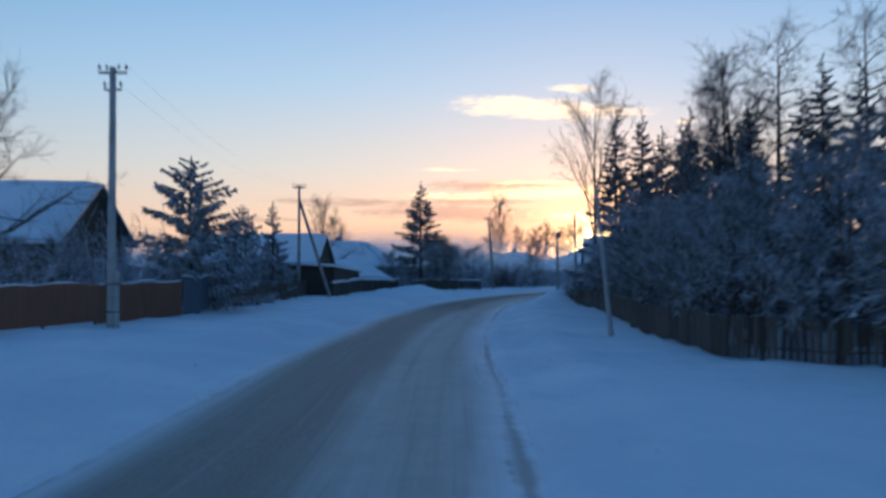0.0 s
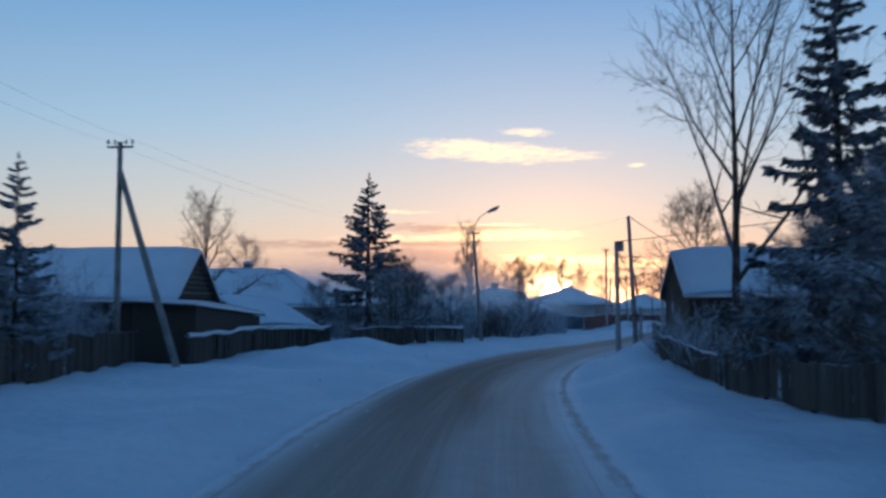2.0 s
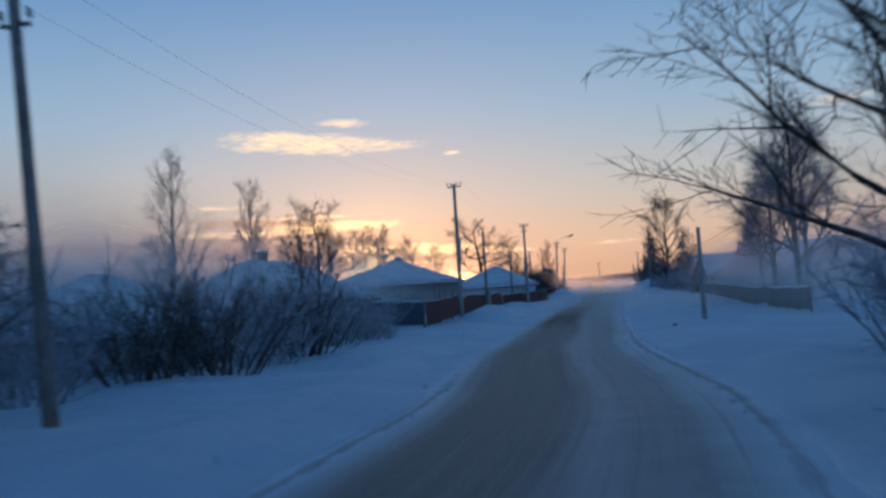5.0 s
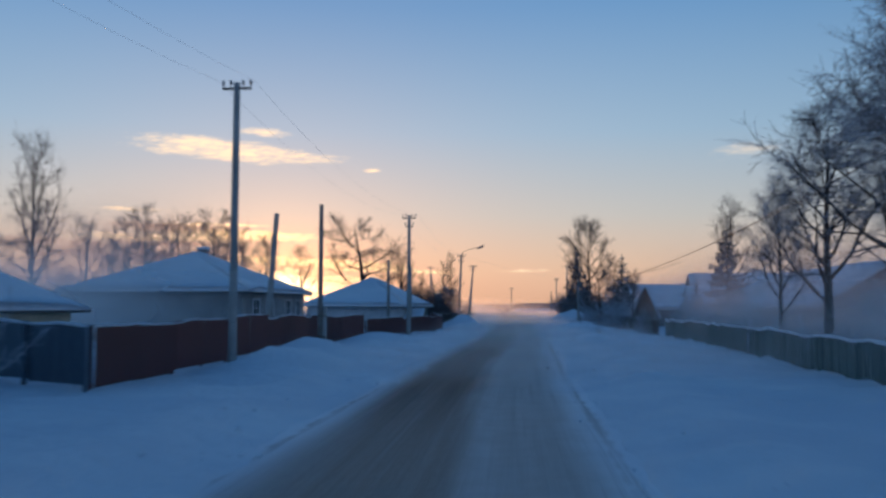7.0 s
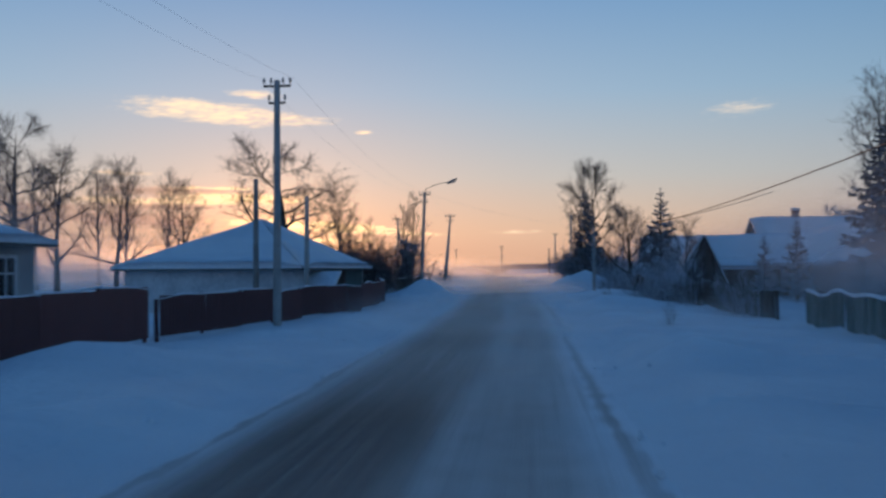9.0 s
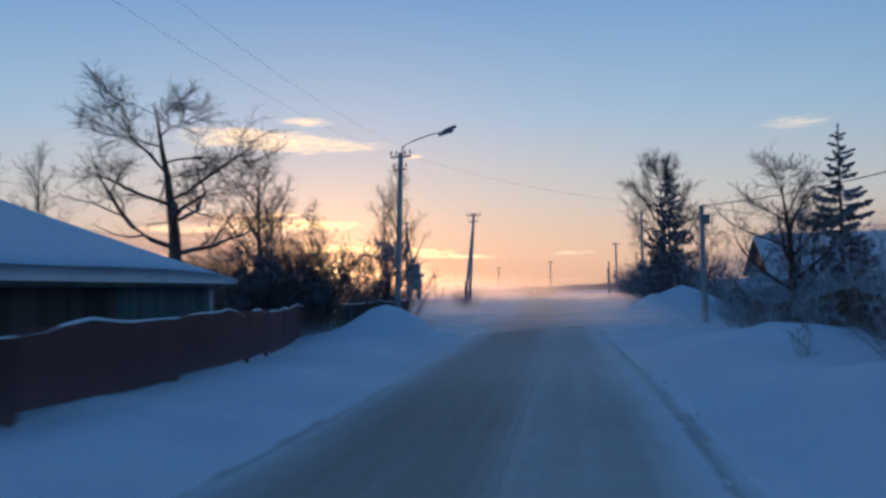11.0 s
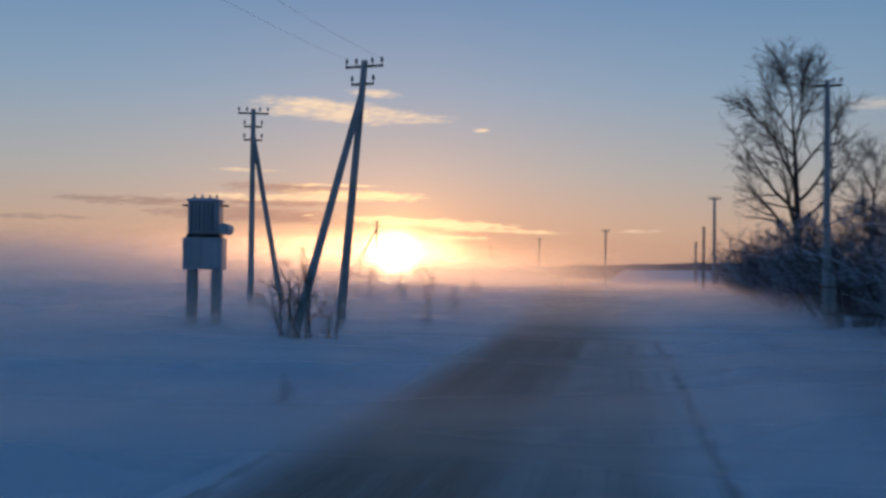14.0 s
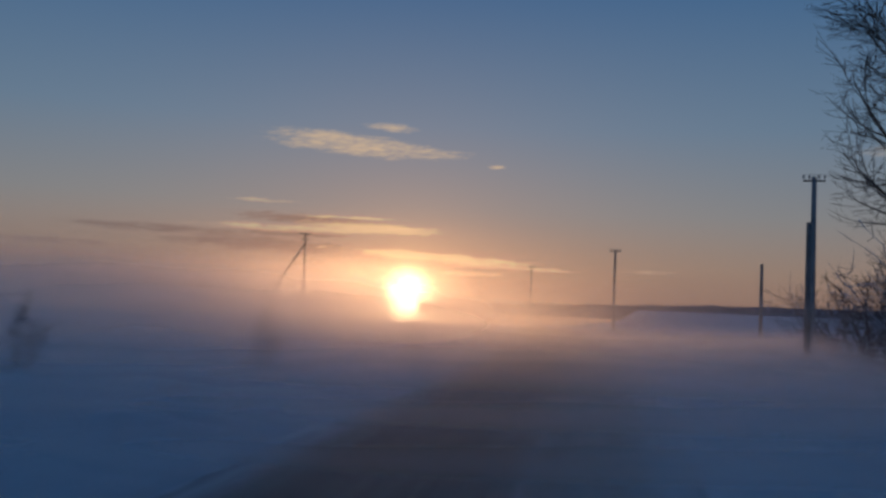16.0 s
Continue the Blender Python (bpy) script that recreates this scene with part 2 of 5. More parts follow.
def sheet(dark, light):
    """Painted sheet metal, faded and streaked downwards."""

    def build(n):
        own = n.add("ShaderNodeObjectInfo", out=5)
        stretched = n.add("ShaderNodeVectorMath", [place(n), (5.0, 5.0, 0.5)], operation="MULTIPLY")
        streak = n.noise(stretched, 1.6, 4.0)
        fine = n.noise(place(n), 9.0, 3.0)
        both = n.math("ADD", n.math("MULTIPLY", own, 0.3), n.math("ADD", n.math("MULTIPLY", streak, 0.5), n.math("MULTIPLY", fine, 0.2)))
        return n.mix(n.step(both, 0.25, 0.8), (*dark, 1), (*light, 1)), (fine, 0.15, 0.004)

    return build


SNOW = material("snow", snow_build, 0.72, specular=0.25)
ROAD = material("packed_snow_road", road_build, 0.62, specular=0.3)
CONCRETE = material("concrete", two_tone((0.30, 0.30, 0.29), (0.46, 0.45, 0.43), 1.2, 16.0), 0.85)
OLD_WOOD = material("grey_pole_wood", two_tone((0.20, 0.185, 0.17), (0.36, 0.335, 0.31), 1.5, 20.0), 0.85)
IRON = material("dark_iron", two_tone((0.05, 0.05, 0.055), (0.12, 0.11, 0.10), 2.0, 25.0), 0.55, 0.6)
PORCELAIN = material("porcelain", two_tone((0.35, 0.30, 0.27), (0.55, 0.50, 0.46), 8.0, 40.0, 0.05), 0.25)
LAMP_GREY = material("lamp_grey_paint", two_tone((0.16, 0.17, 0.18), (0.27, 0.28, 0.29), 3.0, 20.0, 0.1), 0.45, 0.3)
GLASS_DULL = material("lamp_glass", two_tone((0.35, 0.36, 0.36), (0.5, 0.5, 0.49), 3.0, 20.0, 0.05), 0.3)
BARK = material("dark_bark", frosted((0.085, 0.062, 0.048), (0.50, 0.54, 0.60), 0.02), 0.9)
TWIG = material("dark_twig", frosted((0.095, 0.066, 0.052), (0.48, 0.50, 0.56), 0.12), 0.9)
RIMED = material("rimed_twig", frosted((0.15, 0.12, 0.11), (0.60, 0.64, 0.71), 0.44), 0.9)
HALF_RIMED = material("half_rimed_twig", frosted((0.10, 0.075, 0.065), (0.60, 0.64, 0.70), 0.36), 0.9)
NEEDLE = material("spruce_needles", frosted((0.036, 0.046, 0.042), (0.44, 0.48, 0.55), 0.27), 0.85)
RIMED_NEEDLE = material("rimed_needles", frosted((0.040, 0.055, 0.045), (0.58, 0.63, 0.70), 0.34), 0.85)
LOG = material("dark_log_wall", boards((0.035, 0.026, 0.020), (0.085, 0.062, 0.045), (1.0, 1.0, 9.0)), 0.85)
BOARD = material("grey_boards", boards((0.10, 0.085, 0.07), (0.22, 0.19, 0.16), (8.0, 8.0, 1.0)), 0.85)
DARK_BOARD = material("dark_boards", boards((0.045, 0.036, 0.030), (0.11, 0.09, 0.075), (8.0, 8.0, 1.0)), 0.85)
RED_BOARD = material("red_brown_boards", boards((0.12, 0.035, 0.022), (0.21, 0.065, 0.04), (8.0, 8.0, 1.0)), 0.8)
RUST_SHEET = material("rust_brown_sheet", sheet((0.16, 0.062, 0.034), (0.27, 0.115, 0.065)), 0.5, specular=0.4)
WINE_SHEET = material("wine_red_sheet", sheet((0.085, 0.022, 0.022), (0.16, 0.045, 0.042)), 0.42, specular=0.45)
BLUE_SHEET = material("blue_grey_sheet", sheet((0.07, 0.10, 0.13), (0.15, 0.20, 0.24)), 0.5, specular=0.4)
TEAL_BOARD = material("teal_boards", boards((0.05, 0.10, 0.11), (0.10, 0.17, 0.18), (8.0, 8.0, 1.0)), 0.75)
GREEN_BOARD = material("green_grey_boards", boards((0.07, 0.11, 0.10), (0.17, 0.22, 0.20), (8.0, 8.0, 1.0)), 0.8)
WHITEWASH = material("whitewashed_wall", two_tone((0.50, 0.52, 0.54), (0.72, 0.73, 0.74), 0.8, 7.0, 0.3), 0.85)
CREAM = material("cream_plaster", two_tone((0.50, 0.44, 0.31), (0.66, 0.59, 0.43), 0.8, 7.0, 0.3), 0.85)
GREY_PLASTER = material("grey_plaster", two_tone((0.26, 0.26, 0.26), (0.40, 0.39, 0.38), 0.8, 7.0, 0.3), 0.85)
BRICK = material("chimney_brick", two_tone((0.20, 0.10, 0.075), (0.34, 0.19, 0.14), 3.0, 14.0, 0.5), 0.9)
ROOF_DECK = material("dark_roofing", two_tone((0.06, 0.06, 0.06), (0.14, 0.13, 0.12), 1.0, 9.0, 0.4), 0.8)
TRIM = material("white_trim_paint", two_tone((0.48, 0.50, 0.52), (0.66, 0.67, 0.68), 2.0, 15.0, 0.1), 0.6)
PANE = material("dark_window_glass", two_tone((0.012, 0.014, 0.016), (0.025, 0.027, 0.030), 1.0, 4.0, 0.02), 0.08, specular=0.6)
TRAFO = material("grey_transformer_paint", sheet((0.34, 0.37, 0.40), (0.50, 0.53, 0.56)), 0.5, 0.2)
WEED = material("dry_weed", frosted((0.16, 0.12, 0.08), (0.55, 0.57, 0.60), 0.15), 0.9)
WIRE = material("rimed_wire", two_tone((0.42, 0.43, 0.46), (0.60, 0.61, 0.64), 1.0, 9.0, 0.1), 0.7)
DIRTY_ICE = material("dirty_ice", two_tone((0.10, 0.09, 0.08), (0.25, 0.24, 0.23), 6.0, 40.0, 0.3), 0.5)
CABLE = material("black_cable", two_tone((0.02, 0.02, 0.022), (0.05, 0.05, 0.05), 1.0, 9.0, 0.1), 0.6)
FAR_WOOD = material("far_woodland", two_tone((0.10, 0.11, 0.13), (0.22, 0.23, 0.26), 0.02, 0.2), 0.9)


# ---- ways to make meshes ----
rng = random.Random(7)


def mesh_of(name, verts, faces, mat, smooth=False):
    me = bpy.data.meshes.new(name)
    me.from_pydata([tuple(v) for v in verts], [], [tuple(f) for f in faces])
    me.materials.append(mat)
    if smooth:
        me.shade_smooth()
    me.update()
    return me


def child(name, me, parent, label="", m=None):
    ob = new(name, me)
    ob.parent = parent
    if m is not None:
        ob.matrix_basis = m
    return tagged(ob, label)


def part(name, bm, mat, parent, label="", smooth=False):
    me = bpy.data.meshes.new(name)
    bm.to_mesh(me)
    bm.free()
    me.materials.append(mat)
    if smooth:
        me.shade_smooth()
    return child(name, me, parent, label)


def thing(name, m, label, category, group="", kind=""):
    ob = new(name)
    ob.empty_display_size = 0.3
    ob.matrix_basis = m
    return tagged(ob, label, category, group, kind)


def box(bm, centre, size, m=None, bevel=0.0):
    made = bmesh.ops.create_cube(bm, size=1.0)["verts"]
    bmesh.ops.scale(bm, vec=size, verts=made)
    bmesh.ops.translate(bm, vec=centre, verts=made)
    if m is not None:
        bmesh.ops.transform(bm, matrix=m, verts=made)
    if bevel:
        edges = list({e for v in made for e in v.link_edges})
        bmesh.ops.bevel(bm, geom=edges, offset=bevel, segments=1, affect="EDGES")


def rod(bm, a, b, r1, r2=None, sides=8):
    a, b = Vector(a), Vector(b)
    turn = (b - a).to_track_quat("Z", "Y").to_matrix().to_4x4()
    m = Matrix.Translation((a + b) / 2) @ turn
    bmesh.ops.create_cone(bm, cap_ends=True, segments=sides, radius1=r1, radius2=r1 if r2 is None else r2, depth=(b - a).length, matrix=m)


def ball(bm, centre, r, scale=(1, 1, 1)):
    bmesh.ops.create_icosphere(bm, subdivisions=2, radius=r, matrix=Matrix.Translation(centre) @ Matrix.Diagonal((*scale, 1)))


def tubes(paths, sides=4):
    """Verts and faces of tapered tubes along polylines of (point, radius)."""
    verts, faces = [], []
    for path in paths:
        first = len(verts)
        for i, (p, r) in enumerate(path):
            ahead = path[min(i + 1, len(path) - 1)][0] - path[max(i - 1, 0)][0]
            side = ahead.orthogonal().normalized()
            other = ahead.normalized().cross(side)
            for k in range(sides):
                a = 2 * math.pi * k / sides
                verts.append(p + r * (math.cos(a) * side + math.sin(a) * other))
        for i in range(len(path) - 1):
            for k in range(sides):
                a, b = first + i * sides + k, first + i * sides + (k + 1) % sides
                faces.append((a, b, b + sides, a + sides))
    return verts, faces


def smooth_line(points, step=1.0):
    """A Catmull-Rom line through points (x, y), sampled about every step."""
    pts = [Vector(p) for p in points]
    pts = [2 * pts[0] - pts[1], *pts, 2 * pts[-1] - pts[-2]]
    out = []
    for a, b, c, d in zip(pts, pts[1:], pts[2:], pts[3:]):
        count = max(1, round((c - b).length / step))
        for i in range(count):
            t = i / count
            out.append(0.5 * (2 * b + (c - a) * t + (2 * a - 5 * b + 4 * c - d) * t * t + (3 * b - a - 3 * c + d) * t ** 3))
    return [*out, pts[-2]]


# ---- ground and road ----
def road_rise(y):
    """The road runs gently down into the village."""
    return np.interp(y, [-400, -130, -86, -60, -29, -7, 4, 16], [2.0, 1.25, 1.05, 0.8, 0.5, 0.42, 0.2, 0.0])


def sited(x, y):
    """Where a place of the plan lies: what stands before the bend is laid out from its own corner."""
    t = min(max((26 - y) / 26, 0.0), 1.0)
    t = t * t * (3 - 2 * t)
    near = min(max((-45 - y) / 20, 0.0), 1.0)
    return x + (2.65 - 0.7 * near) * t, y - 1.35 * t


CENTRE = smooth_line([sited(*p) for p in ((43, -122), (33, -101), (21.4, -76.5), (15.2, -63.5), (8.3, -48), (3.4, -34), (0.9, -23), (-0.1, -12), (-0.2, -2), (-0.4, 13))] + [(-0.2, 40), (-0.6, 62), (-0.9, 81), (-1.9, 108), (-3.1, 140), (-4.6, 164), (-8.0, 200), (-16, 250), (-34, 330), (-70, 440)], 0.5)
LINE = np.array([tuple(p) for p in CENTRE])
AHEAD = np.gradient(LINE, axis=0)
AHEAD /= np.linalg.norm(AHEAD, axis=1)[:, None]
ALONG = np.r_[0, np.cumsum(np.linalg.norm(np.diff(LINE, axis=0), axis=1))]
HALF = 2.9  # metres from the middle of the road to its edge

# heaps of snow: x, y, radius, height
HEAPS = [(-7.0, 103.5, 2.6, 1.05), (4.3, 118.8, 3.7, 1.5), (5.6, 126.0, 3.5, 0.7), (-5.0, -22.85, 3.4, 0.7), (-4.8, -15.35, 2.2, 0.2), (7.6, -21.5, 5.0, 0.45), (7.2, -15.5, 4.4, 0.40), (10.2, -28.5, 5.5, 0.42), (-7.0, 58.5, 2.2, 0.55), (-6.6, 44.0, 2.4, 0.85), (-6.0, 38.5, 2.2, 0.75), (4.2, 84, 3.5, 0.55), (5.0, 96, 4.0, 0.6), (-3.9, -28.9, 2.2, 0.5), (3.6, 62, 4.0, 0.35)]


def lateral(x, y):
    """Signed metres from the road's middle (to its right positive), for arrays."""
    out = np.empty(x.shape)
    flat_x, flat_y, flat = x.ravel(), y.ravel(), out.ravel()
    for i in range(0, len(flat_x), 4000):
        px, py = flat_x[i : i + 4000, None], flat_y[i : i + 4000, None]
        near = np.argmin((px - LINE[None, ::4, 0]) ** 2 + (py - LINE[None, ::4, 1]) ** 2, axis=1) * 4
        dx, dy = flat_x[i : i + 4000] - LINE[near, 0], flat_y[i : i + 4000] - LINE[near, 1]
        flat[i : i + 4000] = np.sign(dx * AHEAD[near, 1] - dy * AHEAD[near, 0]) * np.hypot(dx, dy)
    return flat.reshape(x.shape)


def bumps(x, y, size, seed):
    """Smooth made-up relief, about -1 to 1."""
    own = np.random.RandomState(seed)
    out = np.zeros(np.shape(x))
    for k in range(9):
        a, s = own.uniform(0, 2 * math.pi), size * own.uniform(0.6, 1.7)
        out += np.sin((x * math.cos(a) + y * math.sin(a)) * 2 * math.pi / s + own.uniform(0, 6.3)) / 3.0
    return out / 1.6


def relief(x, y):
    x, y = np.asarray(x, float), np.asarray(y, float)
    d = lateral(x, y)
    off = np.abs(d)
    edge = HALF + 0.25 * bumps(x, y, 5.0, 3)
    rise = np.clip((off - edge) / 1.7, 0, 1)
    rise = rise * rise * (3 - 2 * rise)
    bank = 0.22 + 0.08 * bumps(x, y, 9.0, 4) + 0.08 * bumps(x, y, 2.8, 5)
    ridge = 0.20 * np.exp(-(((off - edge - 1.3) / 0.8) ** 2)) * (0.6 + 0.4 * bumps(x, y, 4.0, 6))
    far = np.clip((off - 14) / 60, 0, 1)
    z = rise * bank + ridge - 0.05 * (1 - rise) + far * 0.5 * bumps(x, y, 90.0, 8)
    z += rise * 0.12 * np.exp(-(np.hypot(x - 5.2, (y + 61) * 0.8) / 11) ** 2)
    for hx, hy, r, h in HEAPS:
        q = np.hypot(x - hx, (y - hy) * 0.8) / r
        z += h * np.exp(-((q * 1.5) ** 2)) * (1 + 0.15 * bumps(x, y, 1.6, 9)) * np.clip((off - HALF) / 1.5, 0, 1)
    return z + valley(x, y) + road_rise(y)


def valley(x, y):
    """The fields ahead and to the left sink away beyond the village."""
    t = np.clip((y - 175) / 90, 0, None)
    side = np.clip((14 - x - 0.05 * y) / 30, 0, 1)
    return -side * np.where(t < 1, 1.2 * t * t, 2.4 * t - 1.2)


def ground_z(x, y):
    return float(relief(np.array([x]), np.array([y]))[0])


def build_ground():
    def axis(low, high, step, reach):
        inner = list(np.arange(low, high + 1e-6, step))
        left, right, jump = [], [], step
        a, b = low, high
        while a > -reach or b < reach:
            jump *= 1.35
            a, b = a - jump, b + jump
            left.append(max(a, -reach * 1.02)), right.append(min(b, reach * 1.02))
        return np.array(sorted(set(np.round(left + inner + right, 3))))

    xs, ys = axis(-17, 27, 0.5, 3000), axis(-96, 190, 0.6, 3000)
    gx, gy = np.meshgrid(xs, ys)
    gz = relief(gx, gy)
    verts = np.stack([gx, gy, gz], -1).reshape(-1, 3)
    nx, ny = len(xs), len(ys)
    at = np.arange(nx * ny).reshape(ny, nx)
    faces = np.stack([at[:-1, :-1], at[:-1, 1:], at[1:, 1:], at[1:, :-1]], -1).reshape(-1, 4)
    ob = new("ground", mesh_of("ground", verts.tolist(), faces.tolist(), SNOW, True))
    tagged(ob, "deep fresh snow with soft drifts beside the road", "snow", kind="structure")
    # the road on it, with a UV of metres across and along
    cross = [-3.3, -2.9, -2.4, -1.8, -1.2, -0.6, 0.0, 0.6, 1.2, 1.8, 2.4, 2.9, 3.3]
    verts, faces, uvs = [], [], []
    for i in range(0, len(LINE), 2):
        (px, py), (ax, ay) = LINE[i], AHEAD[i]
        for c in cross:
            rut = -0.025 * math.exp(-((abs(abs(c + 0.2) - 0.95) / 0.35) ** 2))
            verts.append((px + c * ay, py - c * ax, float(valley(px + c * ay, py - c * ax) + road_rise(py - c * ax)) + 0.02 + rut + 0.012 * math.sin(ALONG[i] * 1.3 + c * 4) - (0.10 if abs(c) > 3 else 0.0)))
            uvs.append((c, ALONG[i]))
    w = len(cross)
    for i in range(len(verts) // w - 1):
        for k in range(w - 1):
            a = i * w + k
            faces.append((a, a + 1, a + 1 + w, a + w))
    me = mesh_of("road", verts, faces, ROAD, True)
    layer = me.uv_layers.new(name="UVMap")
    for loop in me.loops:
        layer.data[loop.index].uv = uvs[loop.vertex_index]
    tagged(new("road", me), "village road of packed snow with worn brown wheel tracks", "road", kind="structure")


build_ground()


def plough_bank(side):
    """The uneven bank that the plough left along one edge of the road, with a steep inner face."""
    across = np.array([0.0, 0.07, 0.15, 0.26, 0.42, 0.65, 0.95, 1.35])
    shape = np.array([-0.05, 0.05, 0.11, 0.145, 0.14, 0.10, 0.04, -0.08])
    keep = [i for i in range(len(LINE)) if -112 < LINE[i, 1] < 205]
    run = ALONG[keep]
    size = 0.55 + 0.30 * bumps(run, run * 0, 7.0, 21 + side) + 0.22 * bumps(run, run * 0, 2.1, 31 + side)
    sway = 0.16 * bumps(run, run * 0, 9.0, 41 + side) + 0.06 * bumps(run, run * 0, 1.7, 51 + side)
    own = np.random.RandomState(60 + side)
    offs = side * (HALF - 0.32 + sway[:, None] + across[None, :] * (0.8 + 0.5 * np.clip(size, 0, 1))[:, None])
    x = LINE[keep, 0][:, None] + offs * AHEAD[keep, 1][:, None]
    y = LINE[keep, 1][:, None] - offs * AHEAD[keep, 0][:, None]
    floor_z = np.maximum(relief(x, y), valley(x, y) + road_rise(y))
    lumps = own.uniform(-0.022, 0.028, x.shape) * (shape > 0)
    z = floor_z + shape[None, :] * np.clip(size, 0.12, 1.3)[:, None] + lumps
    verts = np.stack([x, y, z], -1).reshape(-1, 3)
    rows, w = len(keep), len(across)
    at = np.arange(rows * w).reshape(rows, w)
    quads = np.stack([at[:-1, :-1], at[:-1, 1:], at[1:, 1:], at[1:, :-1]], -1).reshape(-1, 4)
    if side < 0:
        quads = quads[:, ::-1]
    tagged(new("snow_bank", mesh_of("snow_bank", verts.tolist(), quads.tolist(), SNOW, True)), "low uneven bank of ploughed snow along the road", "snow bank", kind="structure")


plough_bank(-1)
plough_bank(1)


def snow_crumbs():
    """Crumbs of snow that rolled off the banks."""
    own = np.random.RandomState(17)
    many = 1500
    i = own.randint(40, 640, many)
    off = own.choice((-1, 1), many) * (HALF + own.normal(0.1, 0.45, many))
    x = LINE[i, 0] + off * AHEAD[i, 1]
    y = LINE[i, 1] - off * AHEAD[i, 0]
    low = np.maximum(relief(x, y), valley(x, y) + road_rise(y) + 0.02)
    r = 0.018 + 0.05 * own.uniform(0, 1, many) ** 3
    corners = np.array([(1, 0, 0.5), (0, 1, 0.5), (-1, 0, 0.5), (0, -1, 0.5), (0, 0, 1.4), (0, 0, -0.2)])
    verts = np.stack([x, y, low], -1)[:, None, :] + r[:, None, None] * corners[None] * own.uniform(0.7, 1.4, (many, 6, 1))
    one = [(k, (k + 1) % 4, 4) for k in range(4)] + [((k + 1) % 4, k, 5) for k in range(4)]
    faces = (np.arange(many)[:, None, None] * 6 + np.array(one)[None]).reshape(-1, 3).tolist()
    verts = verts.reshape(-1, 3).tolist()
    tagged(new("snow_crumbs", mesh_of("snow_crumbs", verts, faces, SNOW)), "crumbs of snow scattered along the road's edges", "snow", kind="stuff")


snow_crumbs()


def build_hills():
    """A low wooded rise at the horizon, ahead and to the right."""
    verts, faces = [], []
    steps = 90
    for i in range(steps + 1):
        a = radians(14.5 - 67 * i / steps)
        x, y = -1500 * math.sin(a), 1500 * math.cos(a)
        t = i / steps
        h = 21 * min(1, t * 4) * (0.55 + 0.35 * math.sin(3.1 * t + 0.6) + 0.06 * math.sin(23 * t) + 0.02 * math.sin(91 * t)) + 2.0 * math.sin(137 * t) * math.sin(57 * t) ** 2
        h = max(h, 0) * 0.8 - 2
        verts += [(x, y, -14), (x * 1.03, y * 1.03, h * 0.8), (x * 1.1, y * 1.1, h), (x * 1.4, y * 1.4, -14)]
    for i in range(steps):
        for k in range(3):
            a = 4 * i + k
            faces.append((a, a + 4, a + 5, a + 1))
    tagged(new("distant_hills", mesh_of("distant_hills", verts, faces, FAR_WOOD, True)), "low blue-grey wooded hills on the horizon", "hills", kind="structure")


build_hills()


# ---- trees ----
def twist(v, amount, r):
    return (v + Vector((r.uniform(-1, 1), r.uniform(-1, 1), r.uniform(-1, 1))) * amount).normalized()


def limb(start, way, length, radius, end, bend, lift, pieces, r):
    path, p, d = [(start, radius)], start.copy(), way.copy()
    for i in range(pieces):
        d = (twist(d, bend, r) + Vector((0, 0, lift))).normalized()
        p = p + d * (length / pieces)
        path.append((p.copy(), radius + (end - radius) * (i + 1) / pieces))
    return path


def on_path(path, t):
    f = t * (len(path) - 1)
    i = min(int(f), len(path) - 2)
    (a, ra), (b, rb) = path[i], path[i + 1]
    return a.lerp(b, f - i), ra + (rb - ra) * (f - i), (b - a).normalized()


